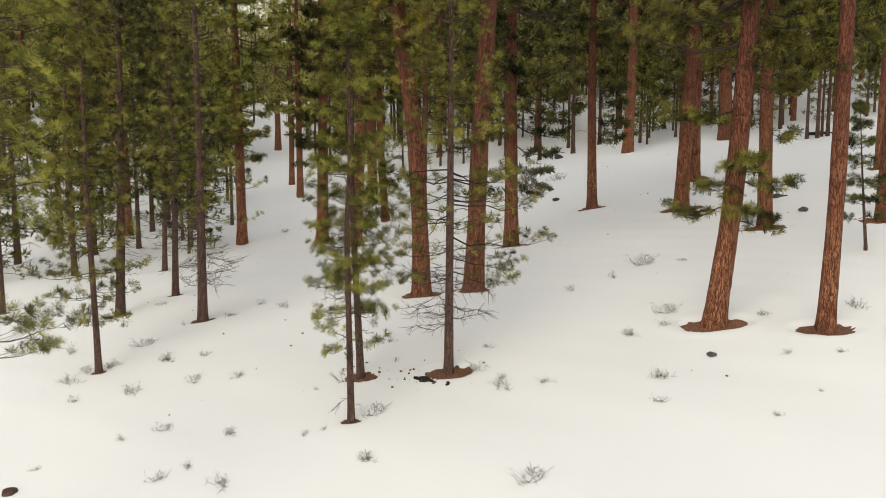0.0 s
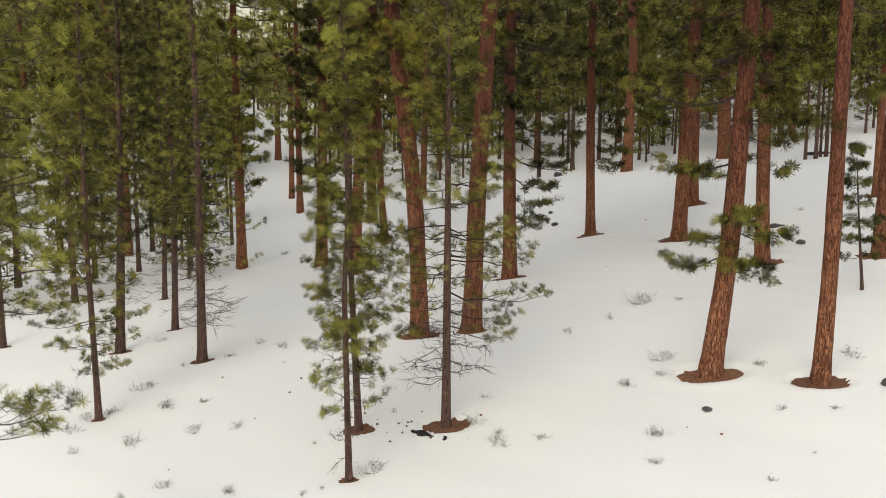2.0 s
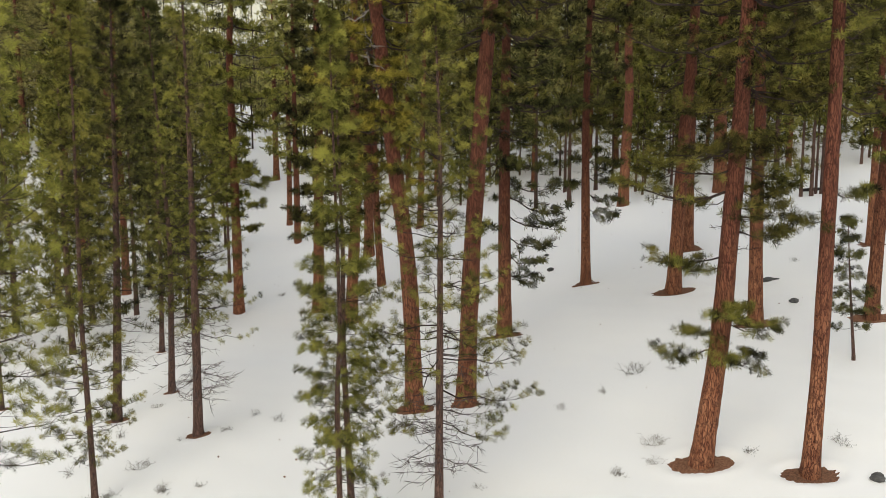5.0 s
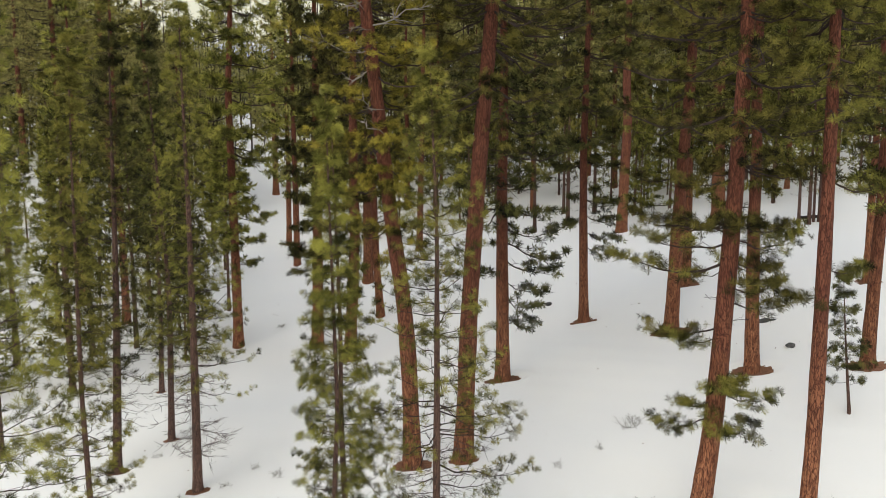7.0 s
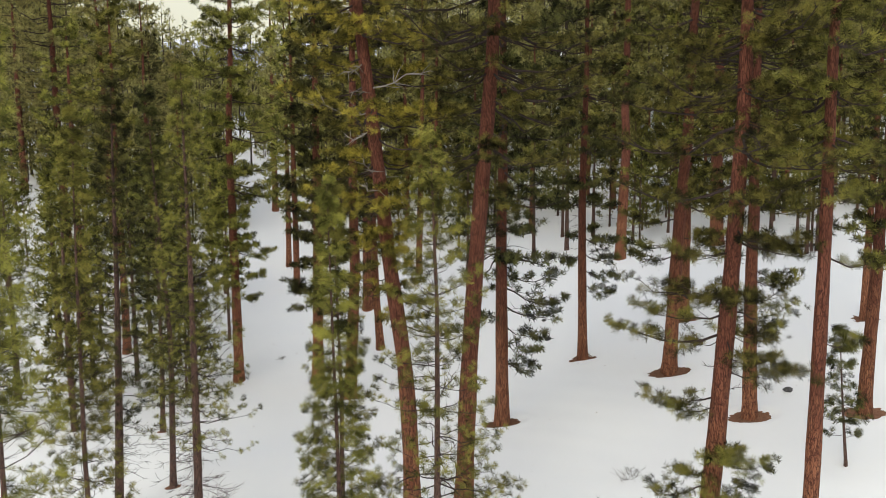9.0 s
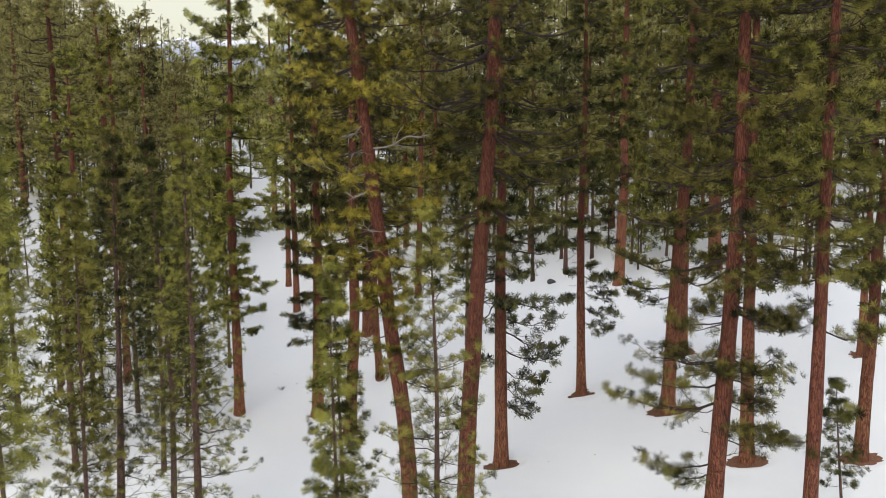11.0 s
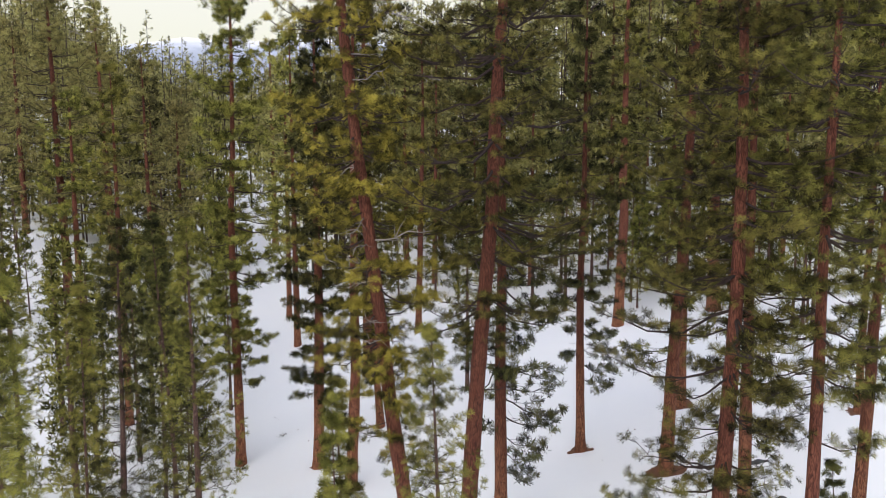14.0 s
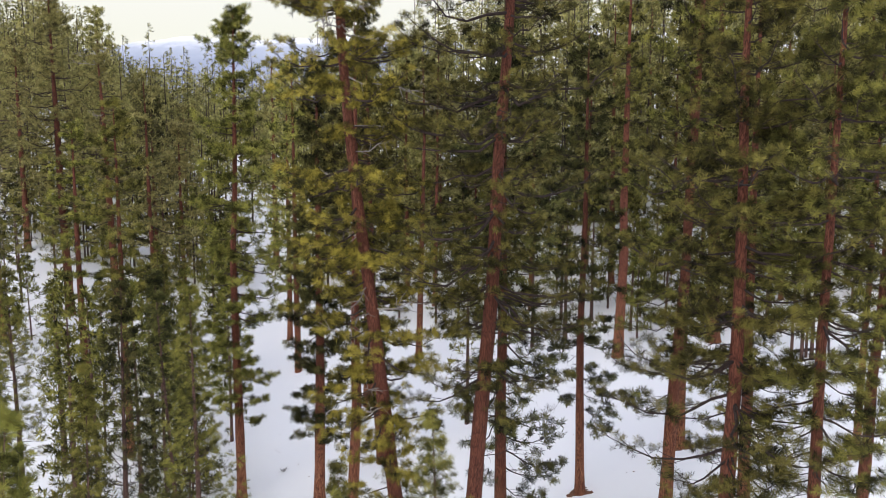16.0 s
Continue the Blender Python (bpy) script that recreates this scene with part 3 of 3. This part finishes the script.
pine(22.60, 64.56, 'old', 1.10, 33.0, 7.0, 3.4, 1.0, [(8.2, -0.31)])
pine(24.38, 44.95, 'old', 0.44, 25.0, 6.0, 2.8, 1.0, [])
pine(-12.39, 49.02, 'old', 0.62, 30.5, 7.5, 2.9, 0.8, [(16.2, -0.05), (19.8, 0.21), (21.1, 0.22), (30.5, 0.44)], sparse=1.7, boughs=[(5.4, 12, 1.2, -10), (7.0, 0, 1.8, -10), (8.3, 5, 2.2, -8), (8.8, 180, 1.6, -5), (6.6, -80, 1.7, -8), (7.5, -110, 2.1, -6), (8.6, -60, 2.3, -4)])
pine(-3.79, 52.70, 'old', 0.52, 28.0, 8.5, 2.8, 0.9, [(4.2, -0.28)])
pine(-5.58, 63.17, 'old', 0.80, 31.0, 8.0, 3.2, 0.8, [])
pine(-4.91, 44.42, 'old', 0.69, 29.0, 8.0, 3.0, 0.9, [(8.1, 0.45), (9.8, 0.37)])
pine(-7.25, 47.68, 'old', 0.7, 27.0, 4.6, 2.1, 0.8, [(12.0, 0.28), (12.7, 0.23)], dark=1, sparse=1.7)
pine(-15.49, 82.12, 'old', 0.58, 27.0, 6.5, 3.2, 0.7, [(8.4, 0.11)])
pine(-13.03, 73.03, 'old', 0.62, 29.0, 6.5, 3.3, 0.7, [])
pine(-22.37, 109.34, 'old', 0.85, 28.0, 7.0, 3.6, 0, [])
pine(-1.78, 72.38, 'old', 0.61, 27.4, 20.0, 2.4, 0.6, [(20.7, 0.57), (27.4, 0.41)], snags=14)
pine(-27.65, 57.53, 'young', 0.37, 13.0, 4.5, 1.7, 0.4, [], twigs=8)
pine(-28.33, 63.10, 'old', 0.71, 24.0, 11.0, 2.8, 0.8, [])
pine(-33.29, 96.67, 'young', 0.55, 15.0, 6.0, 1.9, 0.4, [])
pine(-53.47, 104.00, 'old', 0.51, 22.0, 9.0, 2.8, 0, [])
pine(-35.48, 87.21, 'old', 0.92, 28.8, 8.0, 4.2, 0, [(16.2, -0.23), (23.3, -0.44), (28.8, -0.67)], snags=14)
pine(-40.07, 85.95, 'old', 0.97, 33.9, 8.0, 4.4, 0, [(24.8, -0.26), (33.9, -0.25)], sparse=1.4)
pine(-43.8, 79.0, 'old', 0.85, 31.0, 9.0, 4.2, 0, [], sparse=1.3)
pine(-45.6, 110.0, 'old', 0.7, 30.0, 6.0, 3.6, 0, [], sparse=1.3)
pine(-35.0, 99.0, 'old', 0.6, 22.5, 4.0, 3.6, 0, [], sparse=1.5, dark=1)
pine(-29.5, 92.0, 'old', 0.6, 21.0, 4.0, 3.4, 0, [], sparse=1.3)
pine(-50.5, 98.0, 'old', 0.8, 25.0, 7.0, 4.2, 0, [], sparse=1.3)
pine(2.19, 56.24, 'young', 0.32, 13.0, 4.5, 1.8, 0.4, [], twigs=6)
pine(16.43, 30.80, 'young', 0.13, 5.7, 1.2, 0.85, 0.0, [(3.1, -0.32), (5.7, -0.56)], dark=1, sparse=0.8)
pine(-26.48, 49.29, 'young', 0.42, 14.5, 4.5, 2.3, 0.5, [], twigs=10)
pine(-19.70, 35.13, 'young', 0.25, 14.5, 4.2, 2.3, 0.5, [], twigs=10)
pine(-22.01, 50.09, 'young', 0.35, 14.5, 5.0, 1.8, 0.5, [], twigs=16)
pine(-19.55, 50.98, 'young', 0.32, 14.5, 5.0, 1.8, 0.4, [], twigs=16)
pine(-21.34, 58.42, 'young', 0.37, 14.0, 5.0, 1.9, 0.4, [], twigs=10)
pine(-22.63, 57.23, 'old', 0.57, 26.0, 8.0, 2.6, 0.5, [])
pine(-27.18, 56.31, 'young', 0.36, 14.0, 4.0, 1.8, 0.4, [], twigs=10)
pine(-15.53, 58.65, 'young', 0.25, 13.0, 4.0, 1.7, 0.4, [], twigs=6)
pine(8.30, 69.10, 'young', 0.34, 12.0, 4.5, 1.8, 0.4, [], twigs=6)
pine(11.24, 69.63, 'young', 0.39, 13.0, 4.5, 1.8, 0.4, [], twigs=6)
pine(11.74, 75.38, 'young', 0.32, 12.0, 4.5, 1.8, 0.4, [], twigs=6)
pine(14.26, 73.45, 'young', 0.36, 12.0, 4.5, 1.8, 0.4, [], twigs=6)
pine(26.41, 58.58, 'young', 0.25, 12.0, 4.5, 1.7, 0.4, [], twigs=4)
pine(27.09, 58.40, 'young', 0.29, 13.0, 5, 1.7, 0.4, [], twigs=4)
pine(28.05, 58.87, 'young', 0.29, 12.0, 4.5, 1.7, 0.4, [], twigs=4)
pine(27.72, 59.07, 'young', 0.21, 11.0, 4.5, 1.5, 0.4, [], twigs=4)
pine(28.66, 111.37, 'old', 0.71, 26.0, 10, 2.6, 0, [])
pine(26.94, 111.60, 'young', 0.39, 11.0, 4, 1.6, 0, [])
pine(22.05, 80.62, 'young', 0.29, 11.0, 4, 1.6, 0, [])
pine(29.38, 70.06, 'young', 0.30, 12.0, 4, 1.8, 0, [])
pine(-9.15, 14.40, 'young', 0.26, 20.5, 7.2, 1.9, 0.4, [(20.5, 1.63)], sparse=1.15, boughs=[(5.0, 5, 1.7, -5), (5.3, -24, 1.4, 0), (4.6, 24, 1.3, -8)])

build_ground()
for number, given in enumerate(PINES):
    build_pine(number, *given)


# ---- woods behind ----
def wood_variant(rng, old):
    height = rng.uniform(19, 27) if old else rng.uniform(8, 15)
    base = height * (rng.uniform(0.15, 0.28) if old else rng.uniform(0.05, 0.16))
    reach = rng.uniform(2.6, 3.6) if old else rng.uniform(1.6, 2.3)
    dia = height * 0.021
    axis = trunk_axis(height, [(height, rng.uniform(-0.5, 0.5))])
    return axis, height, base, reach, dia


def scattered_trees():
    """Single trees farther back, copied from a few grown forms."""
    forms = []
    for i in range(9):
        rng = np.random.default_rng(500 + i)
        old = i >= 6
        axis, height, base, reach, dia = wood_variant(rng, old)
        tree = new("pine_tree")
        tagged(tree, KIND_LABEL["old" if old else "young"], "pine tree", "pines of the forest")
        part("trunk", trunk_mesh(rng, axis, height, dia, 8, 1.2, BARK_OLD if old else BARK_YOUNG, old), tree)
        v, f, m, n = crown_pieces(rng, axis, height, base, reach, old, dia, 1, 1.0)
        part("crown", mesh_from("crown", v, f, [LIMB, NEEDLES_DARK if i == 3 else NEEDLES_HAZED if old else NEEDLES_YOUNG], m, normals=n), tree)
        forms.append(tree)
    rng = np.random.default_rng(77)
    taken = [(p[0], p[1]) for p in PINES]
    used = [False] * len(forms)

    def put(x, y, pick, turn, scale):
        m = pose(x, y, float(snow_height(x, y)[0]), 0, 0, turn) @ Matrix.Scale(scale, 4)
        if not used[pick]:
            forms[pick].matrix_basis = m
            used[pick] = True
        else:
            o = copy_thing(forms[pick], m)
            o.scale = (scale, scale, scale)

    def area(x0, x1, y0, y1, n, old_share, gap):
        made = tries = 0
        while made < n and tries < n * 30:
            tries += 1
            x, y = rng.uniform(x0, x1), rng.uniform(y0, y1)
            if any(math.hypot(x - a, y - b) < gap for a, b in taken):
                continue
            if -0.24 * y - 1.5 < x < -0.175 * y + 1.5 and y < 100:
                continue
            taken.append((x, y))
            pick = int(rng.integers(6, 9)) if rng.uniform() < old_share else int(rng.integers(0, 6))
            put(x, y, pick, rng.uniform(0, 360), rng.uniform(0.85, 1.15))
            made += 1

    area(-46, -15, 42, 80, 30, 0.04, 2.4)
    area(-60, -24, 80, 112, 14, 0.1, 3.0)
    area(-8, 30, 78, 104, 36, 0.3, 2.6)
    area(26, 58, 62, 104, 28, 0.4, 2.4)
    area(15, 34, 67, 82, 12, 0.15, 2.0)
    for i, tree in enumerate(forms):
        if not used[i]:
            put(-30.0 - i, 118.0, i, 0, 1.0)


def far_woods():
    """The dense forest on the far slopes."""
    rng = np.random.default_rng(5)
    kinds = []
    for i in range(12):
        old, near = i % 6 > 1, i < 6
        axis, height, base, reach, dia = wood_variant(rng, old)
        p = axis(np.linspace(0, height, 6))[None]
        stem = tubes(p, np.linspace(dia / 2.8, 0.02, 6)[None], 5)
        limbs, pads = (50, 3) if near else (36, 2)
        u = np.repeat((np.arange(limbs) + rng.uniform(0, 1, limbs)) / limbs, pads)
        form = (0.6 + 0.4 * np.minimum(1, u / 0.15)) * (1 - u) ** 0.65 + 0.05
        az = np.repeat(rng.uniform(0, 6.283, limbs), pads) + rng.normal(size=limbs * pads) * 0.2
        q = rng.uniform(0.35, 1.05, limbs * pads)
        h = base + (height - base) * u
        at = axis(h)
        at[:, 0] += np.cos(az) * reach * form * q
        at[:, 1] += np.sin(az) * reach * form * q
        at[:, 2] += rng.normal(size=len(h)) * 0.12 - 0.1 * reach * form * q
        way = np.stack([np.cos(az), np.sin(az), np.full(len(h), 0.6)], 1)
        core = axis(h) * 0.3 + at * 0.7 - [0, 0, 0.25]
        leaf = tufts(rng, at, way, rng.uniform(0.75, 1.1, len(h)) * (0.34 + 0.66 * form) * (1.0 if near else 1.6), 3, 0.33, core)
        kinds.append((*joined([(*stem, 0), (*leaf[:2], 1)]), np.concatenate([rounded(*stem), leaf[2]])))
    pieces, normals = [], []
    for i in range(1200):
        y = 100 + 230 * rng.uniform() ** 2.1
        x = rng.uniform(-0.64, 0.64) * y
        if i >= 920:
            y = rng.uniform(112, 230)
            x = rng.uniform(-0.6, -0.37) * y
        if i >= 1080:
            y = rng.uniform(140, 300)
            x = rng.uniform(-0.4, -0.16) * y
        if -0.25 < x / y < -0.165 and y < 118:
            continue
        v, f, m, n = kinds[rng.integers(0, 6) + (0 if y < 150 else 6)]
        if x < -0.28 * y and y < 118 and rng.uniform() < 0.4:
            continue
        a, s = rng.uniform(0, 6.283), rng.uniform(0.8, 1.2) * (0.86 if -0.41 < x / y < -0.17 else 0.75 if x < -0.41 * y and y < 140 else 1.0)
        turn = np.array([[math.cos(a), math.sin(a), 0], [-math.sin(a), math.cos(a), 0], [0, 0, 1]])
        w = v @ turn * s
        w += [x, y, float(lie(x, y)[0]) - 0.2]
        pieces.append((w, f, m))
        normals.append(n @ turn)
    v, f, m = joined(pieces)
    ob = new("far_forest", mesh_from("far_forest", v, f, [LIMB, NEEDLES_HAZED], m, normals=np.concatenate(normals)))
    tagged(ob, "dense pine forest covering the far snowy slopes", "forest", kind="stuff")


def mountain():
    """A long snow-topped ridge in the distance."""
    m = Mat("distant_mountain", 1.0)
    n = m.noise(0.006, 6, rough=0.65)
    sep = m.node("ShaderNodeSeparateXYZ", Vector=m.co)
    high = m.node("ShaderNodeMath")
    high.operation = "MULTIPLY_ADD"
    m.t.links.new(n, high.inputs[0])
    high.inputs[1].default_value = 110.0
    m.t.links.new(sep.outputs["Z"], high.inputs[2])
    # Blue-grey slopes under the snowy crest: distance haze put into the base colour.
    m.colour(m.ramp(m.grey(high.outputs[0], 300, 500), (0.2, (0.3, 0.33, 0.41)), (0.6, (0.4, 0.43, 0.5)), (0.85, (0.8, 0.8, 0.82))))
    xs, ts = np.linspace(-2600, 1400, 160), np.linspace(0, 1, 24)
    ridge = 1 - 0.16 * np.clip((xs + 500) / 1900, 0, 1) ** 2 - 0.35 * np.clip((-1000 - xs) / 900, 0, 1) ** 1.5
    ridge += 0.012 * np.sin(xs * 0.011) + 0.008 * np.sin(xs * 0.031 + 1)
    v = [(x, 3200 - 900 * (1 - t), 415 * r * t**0.8 + 14 * math.sin(x * 0.02 + t * 9) * (1 - t)) for t in ts for x, r in zip(xs, ridge)]
    i = (np.arange(23)[:, None] * 160 + np.arange(159)).ravel()
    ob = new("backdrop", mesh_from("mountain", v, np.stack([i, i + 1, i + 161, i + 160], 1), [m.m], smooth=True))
    tagged(ob, "hazy blue mountain ridge with snow along its crest", "mountain", kind="structure")


scattered_trees()
far_woods()
mountain()


# ---- small things on the snow ----
def sagebrush(rng, count, spread):
    """A low, loose spray of thin grey twigs that comes out of the snow."""
    paths, radii, at, way = [], [], [], []
    for _ in range(count):
        az, lean = rng.uniform(0, 6.283), rng.uniform(0.15, spread)
        o = np.array([math.cos(az), math.sin(az), 0])
        ln = rng.uniform(0.3, 1.0)
        s = np.linspace(0, 1, 4)[:, None]
        root = np.array([rng.normal() * 0.28, rng.normal() * 0.18, -0.08])
        p = root + o * ln * 0.5 * lean * s**0.7 + np.array([0, 0, ln * 0.75]) * s**1.3
        p[1:] += rng.normal(size=(3, 3)) * 0.06
        paths.append(p)
        radii.append(np.array((0.014, 0.012, 0.009, 0.005)))
        for _ in range(5):
            a = p[rng.integers(1, 4)]
            e = a + (p[-1] - p[0]) * 0.2 + rng.normal(size=3) * 0.15
            paths.append(np.stack([a, a + (e - a) * 0.35 + rng.normal(size=3) * 0.02, a + (e - a) * 0.7, e]))
            radii.append(np.array((0.008, 0.007, 0.006, 0.004)))
            at.append(e)
            way.append(e - a)
    pieces = [(*tubes(paths, radii, 3), 0)]
    pieces.append((*tufts(rng, at, way, np.full(len(at), 0.07), 5, 0.15), 0))
    v, f, _ = joined(pieces)
    return mesh_from("sagebrush", v, f, [SAGE])


SHRUB_FORMS = [sagebrush(np.random.default_rng(900 + i), 8 + 5 * i, 1.0 + 0.3 * i) for i in range(4)]


def shrubs(places):
    rng = np.random.default_rng(len(places))
    for x, y, w in places:
        me = SHRUB_FORMS[int(rng.integers(0, 4))]
        ob = new("sagebrush", me)
        w *= 0.85
        tall = w * rng.uniform(0.5, 0.75)
        ob.matrix_basis = pose(x, y, float(snow_height(x, y)[0]), 0, 0, rng.uniform(0, 360)) @ Matrix.Diagonal((w, w, tall, 1))
        tagged(ob, "small leafless grey sagebrush poking out of the snow", "shrub", "sagebrush on the snow")


shrubs([(-1.8, 18.0, 0.43), (5.4, 19.3, 0.41), (2.8, 21.2, 0.45), (1.6, 21.6, 0.4), (1.6, 21.1, 0.51), (-10.4, 27.2, 0.65), (7.2, 25.4, 0.61), (5.7, 23.9, 0.47), (7.5, 21.8, 0.25), (-6.1, 23.4, 0.46), (-8.4, 20.0, 0.4), (7.9, 31.2, 0.79), (7.8, 18.1, 0.28), (-12.3, 30.2, 0.68), (-13.0, 27.3, 0.69), (-7.5, 23.5, 0.43), (-9.3, 23.1, 0.56), (-11.6, 24.2, 0.58), (-10.8, 25.4, 0.65), (-11.5, 25.1, 0.39)])
shrubs([(-9.0, 25.4, 0.54), (-7.8, 25.4, 0.43), (-7.9, 29.4, 0.5), (-7.1, 30.5, 0.52), (-6.0, 29.7, 0.46), (-11.8, 33.0, 0.37), (-7.4, 20.4, 0.37), (-5.5, 19.9, 0.39), (-3.5, 19.4, 0.33), (-3.0, 19.6, 0.22), (-3.6, 21.9, 0.25), (-1.8, 20.2, 0.54), (-1.7, 24.9, 0.39), (-1.4, 23.4, 0.3), (6.3, 29.4, 0.54), (4.6, 28.4, 0.36), (9.4, 31.2, 0.31), (1.4, 23.7, 0.3), (9.9, 24.4, 0.48), (12.9, 24.5, 0.52)])
shrubs([(6.9, 24.2, 0.45), (5.8, 20.7, 0.5), (9.5, 21.4, 0.33), (10.8, 21.2, 0.3), (1.9, 16.5, 0.58), (-5.0, 17.4, 0.54), (-6.6, 17.8, 0.45), (-6.1, 18.3, 0.47), (-10.0, 18.8, 0.27), (-10.8, 22.7, 0.48), (-9.6, 29.0, 0.33), (-10.5, 53.0, 0.52), (8.0, 55.4, 1.18), (19.5, 43.3, 0.55), (9.3, 19.1, 0.19), (1.0, 22.3, 0.47), (-2.2, 32.9, 0.7)])


def lump(rng, name, x, y, size, mat, label, category, sink=0.3):
    """A rough stone or clod."""
    bm = bmesh.new()
    bmesh.ops.create_icosphere(bm, subdivisions=3, radius=1)
    off = Vector(rng.uniform(0, 50, 3))
    for v in bm.verts:
        v.co *= 1 + 0.35 * noise.noise(v.co * 1.1 + off) + 0.14 * noise.noise(v.co * 3.3 + off)
        v.co = Vector((v.co.x * size[0], v.co.y * size[1], v.co.z * size[2]))
    me = bpy.data.meshes.new(name)
    bm.to_mesh(me)
    bm.free()
    me.materials.append(mat)
    ob = new(name, me)
    ob.matrix_basis = pose(x, y, float(snow_height(x, y)[0]) + size[2] * (1 - 2 * sink), 0, 0, rng.uniform(0, 360))
    return tagged(ob, label, category, "stones in the snow")


rng = np.random.default_rng(31)
STONE = "dark grey stone half buried in the snow"
lump(rng, "boulder", 9.65, 67.3, (0.34, 0.3, 0.22), ROCK, STONE, "rock")
lump(rng, "boulder", 6.85, 48.4, (0.24, 0.2, 0.13), ROCK, STONE, "rock")
lump(rng, "boulder", 16.86, 37.3, (0.22, 0.2, 0.13), ROCK, STONE, "rock")
lump(rng, "boulder", 7.51, 21.8, (0.15, 0.13, 0.07), ROCK, STONE, "rock")
lump(rng, "boulder", 12.92, 22.4, (0.22, 0.2, 0.16), ROCK, STONE, "rock")
lump(rng, "boulder", 7.0, 51.6, (0.16, 0.14, 0.1), ROCK, STONE, "rock")


def fallen_log(x, y, length, r, turn, mat, label):
    rng = np.random.default_rng(int(abs(x) * 100))
    s = np.linspace(-0.5, 0.5, 9)
    p = np.stack([s * length, 0.03 * np.sin(s * 9), 0.4 * r + 0.02 * np.cos(s * 7)], 1)[None]
    v, f = tubes(p, (r * (1 - 0.25 * np.abs(s) * 2) * rng.uniform(0.85, 1.1, 9))[None], 10)
    ends = [[k for k in range(10)], [80 + k for k in range(10)]]
    tri = np.array([[e[0], e[k], e[k + 1]] for e in ends for k in range(1, 9)])
    ob = new("fallen_log", mesh_from("fallen_log", v, np.concatenate([f, tri]), [mat], smooth=False))
    ob.matrix_basis = pose(x, y, float(snow_height(x, y)[0]), 0, 0, turn)
    tagged(ob, label, "log")


fallen_log(17.05, 40.8, 1.1, 0.13, 8, ROCK, "short grey weathered log lying in the snow")
fallen_log(28.2, 60.2, 2.6, 0.16, 12, CHAR, "dark fallen log lying under thin pines")
fallen_log(-0.55, 21.95, 0.62, 0.06, -28, CHAR, "black charred wood lying beside melted litter")
fallen_log(-0.42, 21.82, 0.5, 0.035, -12, CHAR, "black charred wood lying beside melted litter")
fallen_log(0.14, 21.62, 0.2, 0.04, 70, CHAR, "black charred wood lying beside melted litter")


def stump(x, y, r, h):
    bm = bmesh.new()
    bmesh.ops.create_cone(bm, cap_ends=True, segments=18, radius1=r * 1.15, radius2=r, depth=h)
    bmesh.ops.bevel(bm, geom=[e for e in bm.edges if e.verts[0].co.z > 0 and e.verts[1].co.z > 0], offset=0.01, segments=1, affect="EDGES")
    for v in bm.verts:
        v.co.x *= 1 + 0.08 * math.sin(v.co.y * 30)
        v.co.z += h / 2 - 0.08
    me = bpy.data.meshes.new("stump")
    bm.to_mesh(me)
    bm.free()
    me.materials.append(BARK_YOUNG)
    ob = new("tree_stump", me)
    ob.location = (x, y, float(snow_height(x, y)[0]))
    tagged(ob, "low dark cut stump sunk in the snow", "stump")


stump(-10.14, 17.84, 0.16, 0.16)


def fallen_cones():
    """Pine cones and bits of bark strewn over the snow."""
    rng = np.random.default_rng(12)
    pieces = []
    for i in range(150):
        x, y = rng.uniform(-14, 18), rng.uniform(15, 62)
        r = 0.008 + 0.03 * rng.uniform() ** 2.5
        if i > 90:
            away = abs(rng.normal()) * 0.75 + 0.35
            turn = rng.uniform(0, 6.283)
            x, y = (0.0, -2.3, -0.6)[i % 3] + away * math.cos(turn), (22.4, 22.6, 22.3)[i % 3] + 0.6 * away * math.sin(turn)
        th = np.arange(6) * 1.047
        rings = [(-1, 0.1), (-0.5, 0.9), (0.2, 1.0), (1.0, 0.15)]
        v = np.array([(r * 1.4 * a, r * b * math.cos(t), r * b * math.sin(t)) for a, b in rings for t in th])
        c, s = math.cos(r * 999), math.sin(r * 999)
        v = np.stack([v[:, 0] * c - v[:, 1] * s + x, v[:, 0] * s + v[:, 1] * c + y, v[:, 2] + float(snow_height(x, y)[0]) + r * 0.4], 1)
        i = np.arange(3)[:, None] * 6 + np.arange(6)
        j = np.arange(3)[:, None] * 6 + (np.arange(6) + 1) % 6
        f = np.stack([i, j, j + 6, i + 6], -1).reshape(-1, 4)
        pieces.append((v, np.concatenate([f[:, [0, 1, 2]], f[:, [0, 2, 3]]]), 0))
    v, f, _ = joined(pieces)
    tagged(new("fallen_cones", mesh_from("fallen_cones", v, f, [LITTER])), "brown pine cones and bark bits strewn on the snow", "pine cones", kind="stuff")


fallen_cones()
